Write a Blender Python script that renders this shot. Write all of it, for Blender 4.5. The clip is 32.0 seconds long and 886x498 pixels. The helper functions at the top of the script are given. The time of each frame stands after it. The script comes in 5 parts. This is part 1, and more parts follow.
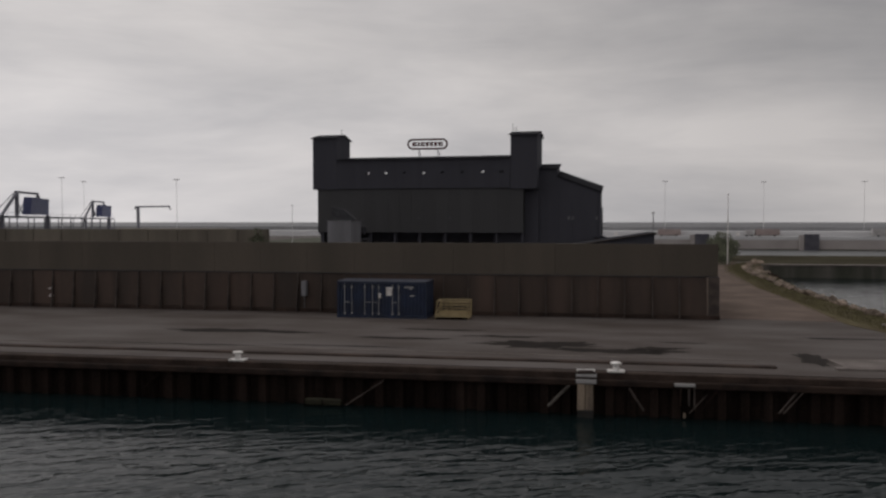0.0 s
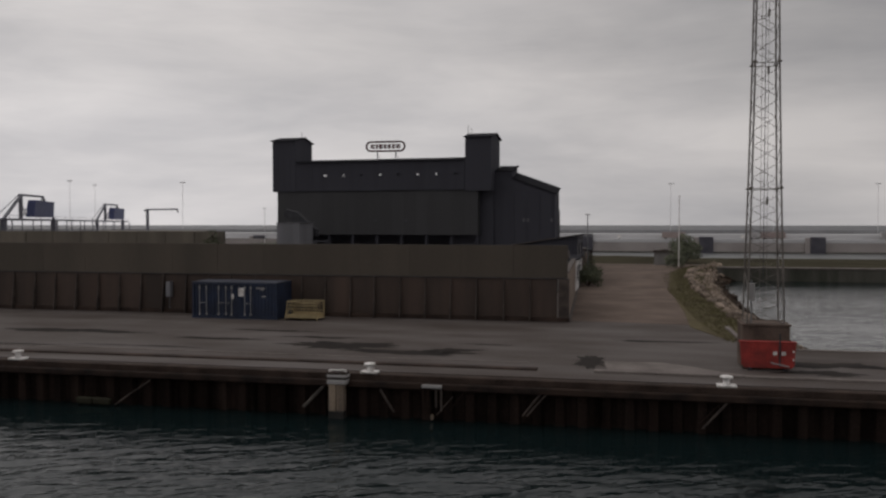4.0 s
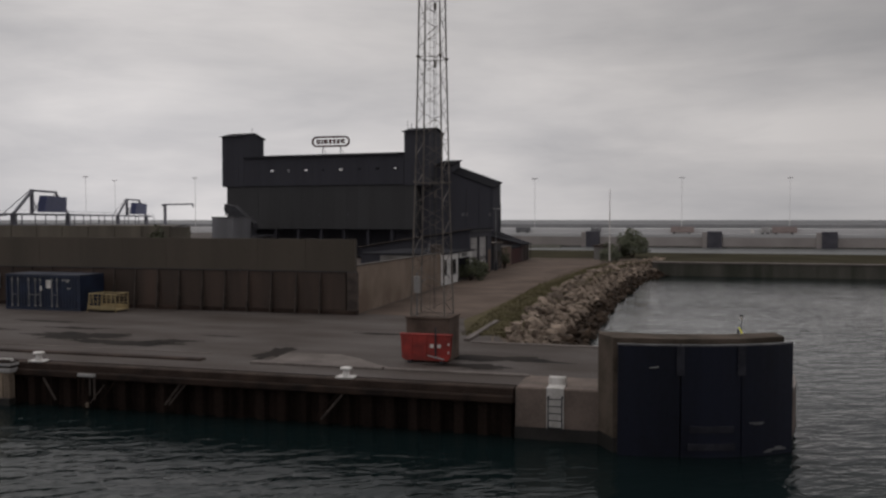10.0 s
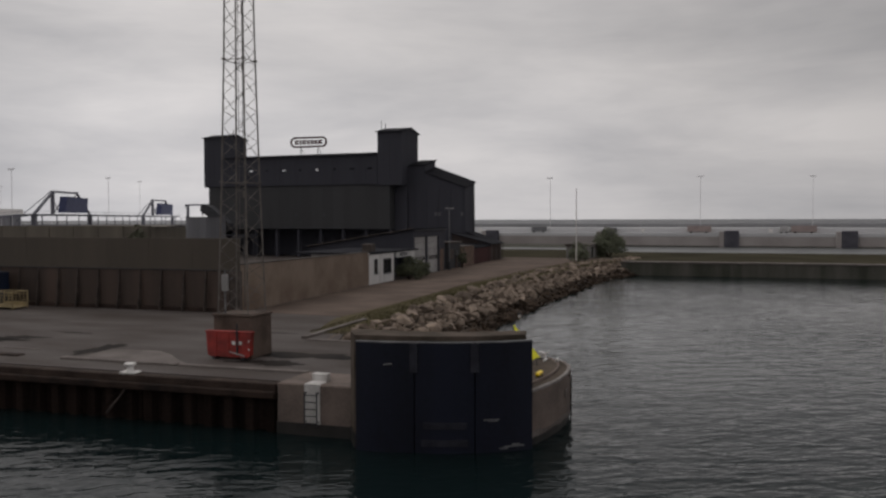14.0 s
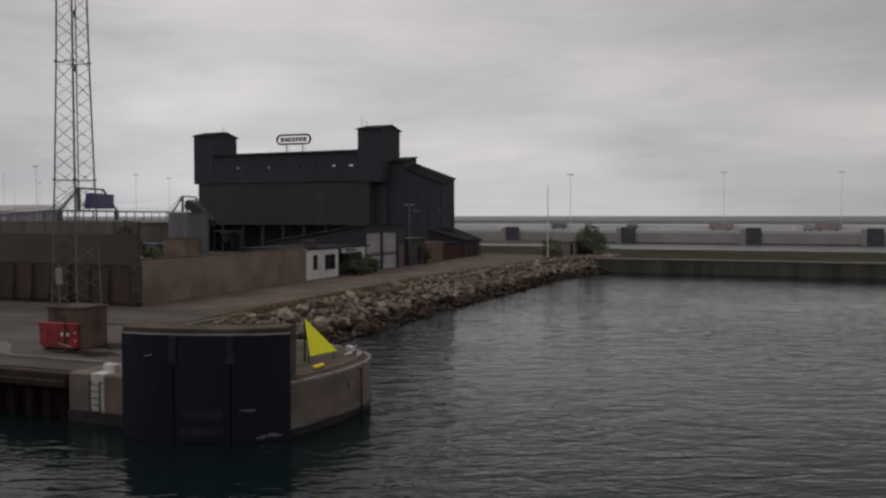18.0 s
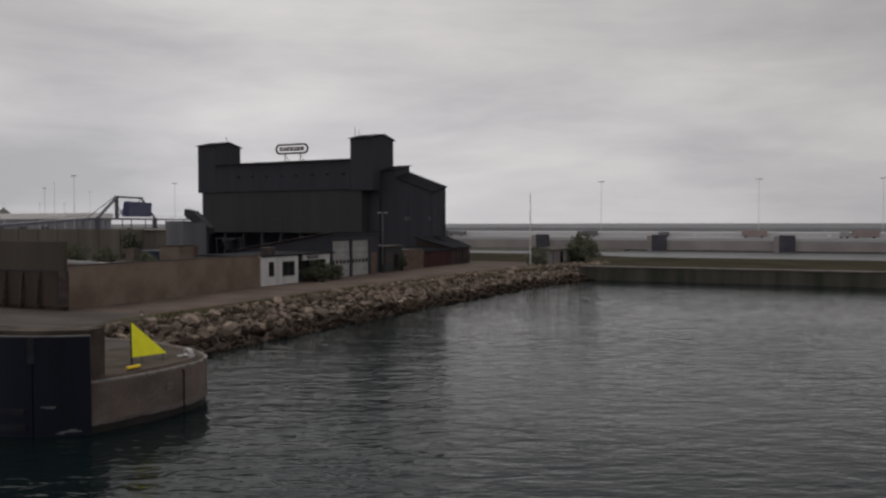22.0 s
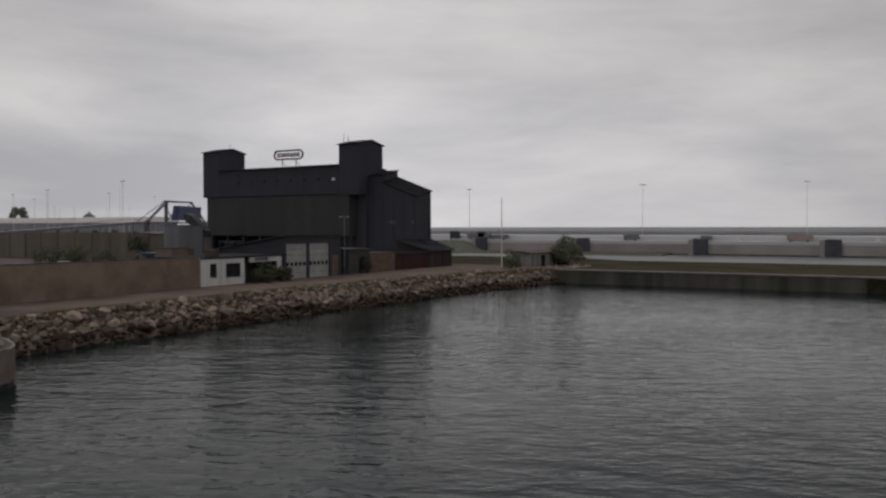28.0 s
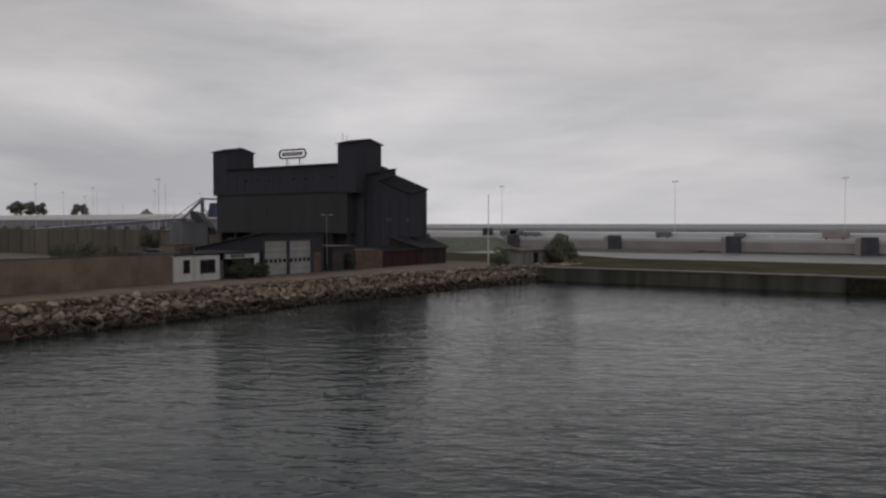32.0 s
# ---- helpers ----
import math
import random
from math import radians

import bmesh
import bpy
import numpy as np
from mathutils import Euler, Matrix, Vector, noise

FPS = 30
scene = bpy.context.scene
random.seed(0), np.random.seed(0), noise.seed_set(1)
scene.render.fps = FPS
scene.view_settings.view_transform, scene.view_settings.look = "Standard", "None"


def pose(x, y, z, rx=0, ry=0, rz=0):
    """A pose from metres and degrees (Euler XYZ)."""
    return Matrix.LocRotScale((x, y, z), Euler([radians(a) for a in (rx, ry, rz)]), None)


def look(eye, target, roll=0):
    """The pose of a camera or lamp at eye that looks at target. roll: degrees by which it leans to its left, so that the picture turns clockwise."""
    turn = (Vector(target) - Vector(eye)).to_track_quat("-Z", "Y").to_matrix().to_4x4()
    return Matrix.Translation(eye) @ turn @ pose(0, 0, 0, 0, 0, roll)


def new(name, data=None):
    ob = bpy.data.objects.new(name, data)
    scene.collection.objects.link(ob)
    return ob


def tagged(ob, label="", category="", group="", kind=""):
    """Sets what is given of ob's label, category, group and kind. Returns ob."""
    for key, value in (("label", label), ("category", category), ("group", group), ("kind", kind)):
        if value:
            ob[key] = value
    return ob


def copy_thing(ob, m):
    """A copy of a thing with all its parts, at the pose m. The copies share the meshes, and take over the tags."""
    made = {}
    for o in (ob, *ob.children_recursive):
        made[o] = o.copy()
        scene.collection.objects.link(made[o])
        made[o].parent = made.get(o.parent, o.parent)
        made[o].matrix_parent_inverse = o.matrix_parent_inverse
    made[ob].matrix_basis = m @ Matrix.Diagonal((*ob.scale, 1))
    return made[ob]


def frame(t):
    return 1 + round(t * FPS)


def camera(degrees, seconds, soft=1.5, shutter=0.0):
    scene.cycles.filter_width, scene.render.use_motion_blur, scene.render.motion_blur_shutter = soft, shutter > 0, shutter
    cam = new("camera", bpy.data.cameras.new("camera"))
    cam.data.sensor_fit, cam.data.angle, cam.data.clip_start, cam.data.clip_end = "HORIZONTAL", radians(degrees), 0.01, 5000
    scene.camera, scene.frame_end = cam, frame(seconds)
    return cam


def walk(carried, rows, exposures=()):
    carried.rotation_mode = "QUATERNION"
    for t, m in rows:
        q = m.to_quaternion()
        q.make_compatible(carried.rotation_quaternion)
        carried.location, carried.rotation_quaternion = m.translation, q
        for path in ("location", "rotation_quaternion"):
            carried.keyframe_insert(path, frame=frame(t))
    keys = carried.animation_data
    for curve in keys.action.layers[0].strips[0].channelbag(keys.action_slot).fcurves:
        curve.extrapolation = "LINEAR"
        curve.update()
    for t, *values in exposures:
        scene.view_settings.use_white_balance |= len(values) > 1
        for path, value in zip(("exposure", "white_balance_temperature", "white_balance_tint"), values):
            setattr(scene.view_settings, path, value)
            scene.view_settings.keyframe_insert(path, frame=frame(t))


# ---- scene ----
cam = camera(54.9, 32.0, soft=2.5)
PATH = [
    (0, (-3.247, -36.693, 6.381), (-3.6010, -34.7251, 6.3160), -0.00),
    (0.5, (-1.785, -36.377, 6.353), (-2.1478, -34.4116, 6.2882), -0.10),
    (1, (-0.327, -36.067, 6.329), (-0.6982, -34.1030, 6.2648), -0.13),
    (1.5, (1.125, -35.762, 6.310), (0.7459, -33.7998, 6.2469), -0.09),
    (2, (2.572, -35.463, 6.295), (2.1844, -33.5020, 6.2323), -0.09),
    (2.5, (4.013, -35.169, 6.282), (3.6169, -33.2094, 6.2207), 0.01),
    (3, (5.447, -34.879, 6.273), (5.0420, -32.9216, 6.2118), 0.04),
    (3.5, (6.875, -34.593, 6.265), (6.4597, -32.6379, 6.2059), 0.04),
    (5.5, (12.506, -33.474, 6.246), (12.0531, -31.5274, 6.1867), -0.03),
    (6, (13.892, -33.197, 6.242), (13.4284, -31.2520, 6.1804), -0.01),
    (6.5, (15.267, -32.918, 6.239), (14.7943, -30.9758, 6.1757), -0.05),
    (7, (16.633, -32.638, 6.235), (16.1511, -30.6978, 6.1713), -0.06),
    (7.5, (17.988, -32.356, 6.231), (17.5004, -30.4171, 6.1664), -0.08),
    (8, (19.332, -32.071, 6.227), (18.8366, -30.1343, 6.1617), -0.07),
    (8.5, (20.667, -31.783, 6.223), (20.1627, -29.8485, 6.1554), -0.04),
    (9, (21.991, -31.491, 6.218), (21.4780, -29.5594, 6.1495), -0.04),
    (9.5, (23.305, -31.196, 6.213), (22.7832, -29.2666, 6.1426), -0.03),
    (10, (24.609, -30.897, 6.207), (24.0767, -28.9705, 6.1366), 0.00),
    (10.5, (25.903, -30.594, 6.201), (25.3602, -28.6707, 6.1310), -0.02),
    (11, (27.189, -30.287, 6.195), (26.6350, -28.3670, 6.1248), -0.03),
    (11.5, (28.466, -29.977, 6.190), (27.9017, -28.0595, 6.1188), -0.05),
    (12, (29.735, -29.663, 6.184), (29.1588, -27.7489, 6.1125), -0.08),
    (12.5, (30.997, -29.345, 6.179), (30.4106, -27.4345, 6.1071), -0.09),
    (13, (32.252, -29.025, 6.174), (31.6520, -27.1183, 6.1019), -0.07),
    (13.5, (33.501, -28.701, 6.169), (32.8896, -26.7987, 6.0983), -0.09),
    (14, (34.745, -28.376, 6.166), (34.1220, -26.4768, 6.0951), -0.13),
    (14.5, (35.984, -28.049, 6.163), (35.3492, -26.1533, 6.0926), -0.14),
    (16.5, (40.905, -26.727, 6.160), (40.2231, -24.8481, 6.0849), -0.08),
    (17, (42.129, -26.395, 6.162), (41.4331, -24.5215, 6.0850), -0.12),
    (17.5, (43.351, -26.063, 6.165), (42.6430, -24.1943, 6.0870), -0.08),
    (18, (44.572, -25.731, 6.169), (43.8519, -23.8670, 6.0898), -0.03),
    (18.5, (45.792, -25.400, 6.173), (45.0587, -23.5404, 6.0917), -0.06),
    (19, (47.010, -25.068, 6.178), (46.2635, -23.2141, 6.0965), -0.08),
    (19.5, (48.227, -24.736, 6.184), (47.4690, -22.8869, 6.1064), -0.05),
    (20, (49.442, -24.404, 6.190), (48.6711, -22.5603, 6.1171), -0.07),
    (20.5, (50.656, -24.071, 6.196), (49.8708, -22.2335, 6.1266), -0.08),
    (21, (51.868, -23.738, 6.203), (51.0657, -21.9070, 6.1367), -0.01),
    (21.5, (53.078, -23.403, 6.209), (52.2588, -21.5790, 6.1451), -0.07),
    (22, (54.284, -23.065, 6.214), (53.4469, -21.2499, 6.1522), -0.08),
    (22.5, (55.487, -22.725, 6.219), (54.6372, -20.9155, 6.1571), -0.04),
    (23, (56.686, -22.381, 6.222), (55.8219, -20.5785, 6.1584), -0.10),
    (23.5, (57.880, -22.033, 6.225), (57.0030, -20.2365, 6.1606), -0.07),
    (24, (59.068, -21.680, 6.226), (58.1786, -19.8895, 6.1611), -0.08),
    (24.5, (60.250, -21.321, 6.226), (59.3483, -19.5364, 6.1605), -0.03),
    (25, (61.425, -20.955, 6.224), (60.5096, -19.1776, 6.1578), -0.05),
    (25.5, (62.592, -20.581, 6.221), (61.6649, -18.8108, 6.1554), -0.06),
    (27.5, (67.184, -19.005, 6.200), (66.2031, -17.2629, 6.1426), -0.04),
    (28, (68.312, -18.590, 6.194), (67.3181, -16.8551, 6.1409), -0.07),
    (28.5, (69.435, -18.167, 6.191), (68.4274, -16.4395, 6.1380), -0.09),
    (29, (70.552, -17.737, 6.190), (69.5324, -16.0172, 6.1371), -0.08),
    (29.5, (71.667, -17.302, 6.193), (70.6353, -15.5898, 6.1399), -0.11),
    (30, (72.782, -16.865, 6.203), (71.7371, -15.1606, 6.1479), -0.06),
    (30.5, (73.901, -16.428, 6.221), (72.8425, -14.7316, 6.1645), -0.11),
    (31, (75.027, -15.995, 6.250), (73.9559, -14.3065, 6.1922), -0.06),
    (31.5, (76.166, -15.570, 6.292), (75.0824, -13.8901, 6.2327), -0.05),
    (32, (77.324, -15.160, 6.352), (76.2235, -13.4912, 6.2911), -0.01),
]
walk(cam, [(t, look(eye, target, roll)) for t, eye, target, roll in PATH], exposures=((0.0, 0.05, 6540, 10.4), (16.0, 0.05, 6500, 10.0), (25.0, 0.04, 6460, 9.9), (32.0, 0.0, 6410, 9.7)))

# ---------------------------------------------------------------- sky and light
world = bpy.data.worlds.new("world")
scene.world = world
world.use_nodes = True
wn, wl = world.node_tree.nodes, world.node_tree.links
wn.clear()
w_out = wn.new("ShaderNodeOutputWorld")
w_bg = wn.new("ShaderNodeBackground")
w_sky = wn.new("ShaderNodeTexSky")
w_sky.sky_type, w_sky.sun_disc = "NISHITA", False
w_sky.sun_elevation, w_sky.sun_rotation = radians(64), radians(-56)
w_sky.air_density, w_sky.dust_density = 1.6, 6.0
w_co = wn.new("ShaderNodeTexCoord")
w_map = wn.new("ShaderNodeMapping")
w_map.inputs["Scale"].default_value = (0.8, 0.8, 2.6)
w_map.inputs["Location"].default_value = (3.1, 1.7, 0.4)
w_n1 = wn.new("ShaderNodeTexNoise")
w_n1.inputs["Scale"].default_value, w_n1.inputs["Detail"].default_value = 2.5, 6.0
w_n1.inputs["Roughness"].default_value, w_n1.inputs["Distortion"].default_value = 0.5, 0.2
w_r1 = wn.new("ShaderNodeValToRGB")
w_r1.color_ramp.elements[0].position, w_r1.color_ramp.elements[0].color = 0.30, (0.372, 0.368, 0.384, 1)
w_r1.color_ramp.elements[1].position, w_r1.color_ramp.elements[1].color = 0.72, (0.668, 0.640, 0.632, 1)
# cloud deck: thinner and brighter towards the low sky, thick overhead
w_sep = wn.new("ShaderNodeSeparateXYZ")
w_r2 = wn.new("ShaderNodeValToRGB")
w_r2.color_ramp.interpolation = "EASE"
for pos, val in ((0.0, 1.13), (0.09, 1.11), (0.22, 0.90), (0.45, 0.86), (1.0, 0.82)):
    el = w_r2.color_ramp.elements[0] if pos == 0.0 else w_r2.color_ramp.elements.new(pos)
    el.position, el.color = pos, (val, val, val, 1)
w_r2.color_ramp.elements[-1].color = (0.8, 0.8, 0.8, 1)
w_mul = wn.new("ShaderNodeMixRGB")
w_mul.blend_type = "MULTIPLY"
w_mul.inputs[0].default_value = 1.0
w_mix = wn.new("ShaderNodeMixRGB")
w_mix.inputs[0].default_value = 0.015
w_sc = wn.new("ShaderNodeMixRGB")
w_sc.blend_type, w_sc.inputs[0].default_value = "MULTIPLY", 1.0
w_sc.inputs[2].default_value = (0.12, 0.12, 0.12, 1)
wl.new(w_co.outputs["Generated"], w_map.inputs["Vector"])
wl.new(w_map.outputs["Vector"], w_n1.inputs["Vector"])
# thin ragged streaks under the broad cloud forms
w_map2 = wn.new("ShaderNodeMapping")
w_map2.inputs["Scale"].default_value = (1.2, 1.2, 7.0)
w_map2.inputs["Rotation"].default_value = (0.05, -0.06, 0.4)
w_n2 = wn.new("ShaderNodeTexNoise")
w_n2.inputs["Scale"].default_value, w_n2.inputs["Detail"].default_value = 3.2, 7.0
w_n2.inputs["Roughness"].default_value, w_n2.inputs["Distortion"].default_value = 0.62, 0.5
w_ma = wn.new("ShaderNodeMath")
w_ma.operation = "MULTIPLY_ADD"
w_ma.inputs[1].default_value = 0.32
w_mb = wn.new("ShaderNodeMath")
w_mb.operation = "ADD"
w_mb.inputs[1].default_value = -0.16
wl.new(w_co.outputs["Generated"], w_map2.inputs["Vector"])
wl.new(w_map2.outputs["Vector"], w_n2.inputs["Vector"])
wl.new(w_n2.outputs["Fac"], w_ma.inputs[0])
wl.new(w_n1.outputs["Fac"], w_ma.inputs[2])
wl.new(w_ma.outputs[0], w_mb.inputs[0])
wl.new(w_mb.outputs[0], w_r1.inputs["Fac"])
wl.new(w_co.outputs["Generated"], w_sep.inputs["Vector"])
wl.new(w_sep.outputs["Z"], w_r2.inputs["Fac"])
wl.new(w_r1.outputs["Color"], w_mul.inputs[1])
wl.new(w_r2.outputs["Color"], w_mul.inputs[2])
wl.new(w_sky.outputs["Color"], w_sc.inputs[1])
# the deck is thinner and brighter to the west (-x), thicker to the east
w_r3 = wn.new("ShaderNodeMapRange")
w_r3.inputs["From Min"].default_value, w_r3.inputs["From Max"].default_value = -1.0, 1.0
w_r4 = wn.new("ShaderNodeValToRGB")
w_r4.color_ramp.interpolation = "EASE"
for pos, val in ((0.0, 0.90), (0.07, 0.95), (0.2, 1.12), (0.38, 0.96), (0.5, 0.79), (0.61, 0.70), (0.72, 0.63), (1.0, 0.60)):
    el = w_r4.color_ramp.elements[0] if pos == 0.0 else w_r4.color_ramp.elements.new(pos)
    el.position, el.color = pos, (val, val, val, 1)
w_r4.color_ramp.elements[-1].color = (0.60, 0.60, 0.60, 1)
wl.new(w_r3.outputs["Result"], w_r4.inputs["Fac"])
w_side = wn.new("ShaderNodeMixRGB")
w_side.blend_type, w_side.inputs[0].default_value = "MULTIPLY", 1.0
wl.new(w_sep.outputs["X"], w_r3.inputs["Value"])
wl.new(w_mul.outputs["Color"], w_side.inputs[1])
wl.new(w_r4.outputs["Color"], w_side.inputs[2])
wl.new(w_side.outputs["Color"], w_mix.inputs[1])
wl.new(w_sc.outputs["Color"], w_mix.inputs[2])
wl.new(w_mix.outputs["Color"], w_bg.inputs["Color"])
w_bg.inputs["Strength"].default_value = 1.0
wl.new(w_bg.outputs["Background"], w_out.inputs["Surface"])

sun = new("sun", bpy.data.lights.new("sun", "SUN"))
sun.data.energy, sun.data.angle, sun.data.color = 0.68, radians(70), (1.0, 0.97, 0.94)
sun.matrix_world = look((-60, 40, 150), (0, 0, 0))

# ---------------------------------------------------------------- materials
MATS = {}


def mat(name, a, b=None, rough=0.8, scale=1.5, fine=18.0, bump=0.3, metal=0.0, streak=0.0, vary=0.0, contrast=(0.35, 0.65), spec=0.4, along=0):
    """Two-tone weathered surface: large stains, fine grain, optional vertical streaks and per-piece variation."""
    if name in MATS:
        return MATS[name]
    b = b or tuple(0.6 * v for v in a)
    m = bpy.data.materials.new(name)
    MATS[name] = m
    m.use_nodes = True
    n, l = m.node_tree.nodes, m.node_tree.links
    p = n["Principled BSDF"]
    co = n.new("ShaderNodeTexCoord")
    geo = n.new("ShaderNodeNewGeometry")
    mp = n.new("ShaderNodeMapping")
    mp.inputs["Scale"].default_value = (0.4 if along else 1, 1, 0.12 if streak else 1)
    l.new(geo.outputs["Position"], mp.inputs["Vector"])
    n1 = n.new("ShaderNodeTexNoise")
    n1.inputs["Scale"].default_value, n1.inputs["Detail"].default_value = scale, 5
    l.new(mp.outputs["Vector"], n1.inputs["Vector"])
    n2 = n.new("ShaderNodeTexNoise")
    n2.inputs["Scale"].default_value, n2.inputs["Detail"].default_value = fine, 3
    l.new(geo.outputs["Position"], n2.inputs["Vector"])
    add = n.new("ShaderNodeMath")
    add.operation = "MULTIPLY_ADD"
    add.inputs[1].default_value, add.inputs[2].default_value = 0.35, -0.175
    l.new(n2.outputs["Fac"], add.inputs[0])
    s = n.new("ShaderNodeMath")
    s.operation = "ADD"
    l.new(n1.outputs["Fac"], s.inputs[0])
    l.new(add.outputs[0], s.inputs[1])
    r = n.new("ShaderNodeValToRGB")
    r.color_ramp.elements[0].position, r.color_ramp.elements[0].color = contrast[0], (*b, 1)
    r.color_ramp.elements[1].position, r.color_ramp.elements[1].color = contrast[1], (*a, 1)
    l.new(s.outputs[0], r.inputs["Fac"])
    col = r.outputs["Color"]
    if vary:
        oi = n.new("ShaderNodeObjectInfo")
        rm = n.new("ShaderNodeMapRange")
        rm.inputs["To Min"].default_value, rm.inputs["To Max"].default_value = 1 - vary, 1 + vary
        src = oi.outputs["Random"]
        if vary > 0.3:
            av = n.new("ShaderNodeMath")
            av.operation = "ADD"
            fr = n.new("ShaderNodeMath")
            fr.operation = "FRACT"
            l.new(oi.outputs["Random"], av.inputs[0])
            l.new(geo.outputs["Random Per Island"], av.inputs[1])
            l.new(av.outputs[0], fr.inputs[0])
            src = fr.outputs[0]
        l.new(src, rm.inputs["Value"])
        hs = n.new("ShaderNodeHueSaturation")
        l.new(rm.outputs["Result"], hs.inputs["Value"])
        l.new(col, hs.inputs["Color"])
        col = hs.outputs["Color"]
    l.new(col, p.inputs["Base Color"])
    p.inputs["Roughness"].default_value = rough
    p.inputs["Metallic"].default_value = metal
    p.inputs["Specular IOR Level"].default_value = spec
    if bump:
        bp = n.new("ShaderNodeBump")
        bp.inputs["Strength"].default_value, bp.inputs["Distance"].default_value = bump, 0.03
        l.new(s.outputs[0], bp.inputs["Height"])
        l.new(bp.outputs["Normal"], p.inputs["Normal"])
    return m


def water_mat(name, tint, wave, dist, spec, rough):
    m = bpy.data.materials.new(name)
    m.use_nodes = True
    n, l = m.node_tree.nodes, m.node_tree.links
    p = n["Principled BSDF"]
    p.inputs["Base Color"].default_value = (*tint, 1)
    p.inputs["Roughness"].default_value, p.inputs["IOR"].default_value = rough, 1.33
    p.inputs["Specular IOR Level"].default_value = spec
    geo = n.new("ShaderNodeNewGeometry")
    hs = []
    for sc, det, rot, k, sx in ((0.14, 2, 0.62, 0.7, 0.6), (0.36, 2, 0.40, 0.75, 0.42), (0.9, 2, 0.5, 0.34, 0.5)):
        mp = n.new("ShaderNodeMapping")
        mp.inputs["Rotation"].default_value = (0, 0, rot)
        mp.vector_type = "TEXTURE"
        mp.inputs["Scale"].default_value = (1 / sx, 1, 1)
        l.new(geo.outputs["Position"], mp.inputs["Vector"])
        t = n.new("ShaderNodeTexNoise")
        t.inputs["Scale"].default_value, t.inputs["Detail"].default_value = sc * wave, det
        t.inputs["Distortion"].default_value = 0.6
        l.new(mp.outputs["Vector"], t.inputs["Vector"])
        k_ = n.new("ShaderNodeMath")
        k_.operation = "MULTIPLY"
        k_.inputs[1].default_value = k
        l.new(t.outputs["Fac"], k_.inputs[0])
        hs.append(k_.outputs[0])
    s1 = n.new("ShaderNodeMath")
    s2 = n.new("ShaderNodeMath")
    l.new(hs[0], s1.inputs[0]), l.new(hs[1], s1.inputs[1])
    l.new(s1.outputs[0], s2.inputs[0]), l.new(hs[2], s2.inputs[1])
    # cat's-paws: ripples come in patches
    pt = n.new("ShaderNodeTexNoise")
    pt.inputs["Scale"].default_value, pt.inputs["Detail"].default_value = 0.045, 3
    l.new(geo.outputs["Position"], pt.inputs["Vector"])
    pr = n.new("ShaderNodeMapRange")
    pr.inputs["From Min"].default_value, pr.inputs["From Max"].default_value = 0.40, 0.62
    pr.inputs["To Min"].default_value, pr.inputs["To Max"].default_value = 0.72, 1.22
    l.new(pt.outputs["Fac"], pr.inputs["Value"])
    pm = n.new("ShaderNodeMath")
    pm.operation = "MULTIPLY"
    l.new(s2.outputs[0], pm.inputs[0]), l.new(pr.outputs["Result"], pm.inputs[1])
    bp = n.new("ShaderNodeBump")
    bp.inputs["Strength"].default_value, bp.inputs["Distance"].default_value = 1.0, dist
    l.new(pm.outputs[0], bp.inputs["Height"])
    l.new(bp.outputs["Normal"], p.inputs["Normal"])
    return m


def glass_mat(name, tint):
    m = bpy.data.materials.new(name)
    m.use_nodes = True
    p = m.node_tree.nodes["Principled BSDF"]
    p.inputs["Base Color"].default_value = (*tint, 1)
    p.inputs["Roughness"].default_value = 0.08
    p.inputs["Specular IOR Level"].default_value = 0.6
    return m


ASPHALT = mat("worn asphalt", (0.110, 0.096, 0.091), (0.060, 0.048, 0.042), 0.75, 0.34, 9, 0.25, contrast=(0.36, 0.64), along=1, spec=0.12)
WET = mat("wet asphalt", (0.026, 0.021, 0.018), (0.012, 0.010, 0.009), 0.7, 0.5, 6, 0.1, spec=0.05)
GRAVEL = mat("gravel track", (0.150, 0.113, 0.094), (0.090, 0.068, 0.056), 0.95, 0.25, 12, 0.5, spec=0.1)
SLAB = mat("pale concrete slab", (0.185, 0.162, 0.150), (0.115, 0.098, 0.090), 0.85, 0.5, 8, 0.3, spec=0.15)
COPING = mat("quay coping concrete", (0.058, 0.040, 0.032), (0.024, 0.0165, 0.0135), 0.8, 0.7, 10, 0.5, spec=0.15)
TIMBER = mat("tarred timber beam", (0.040, 0.026, 0.020), (0.014, 0.010, 0.009), 0.75, 0.9, 14, 0.5, spec=0.15)
RUST = mat("rusty sheet piling", (0.028, 0.0195, 0.0165), (0.0085, 0.0066, 0.0058), 0.95, 0.9, 10, 0.5, streak=1, vary=0.3, spec=0.0)
CONCRETE = mat("weathered concrete", (0.184, 0.142, 0.122), (0.106, 0.083, 0.071), 0.9, 0.7, 9, 0.5)
CONC_WET = mat("algae-stained wet concrete", (0.026, 0.022, 0.02), (0.010, 0.0095, 0.008), 0.6, 1.2, 9, 0.5)
RUBBER = mat("black fender facing", (0.0078, 0.0098, 0.0215), (0.0034, 0.0042, 0.0095), 0.5, 0.8, 6, 0.15, spec=0.25, streak=1)
STEELW = mat("white painted steel", (0.78, 0.76, 0.74), (0.48, 0.45, 0.42), 0.5, 3.0, 20, 0.1)
BANDW = mat("weathered white paint", (0.62, 0.60, 0.58), (0.36, 0.335, 0.31), 0.6, 2.0, 16, 0.2, streak=1)
RIMW = mat("lime-whitened concrete edge", (0.27, 0.25, 0.24), (0.16, 0.14, 0.13), 0.85, 2.0, 12, 0.3)
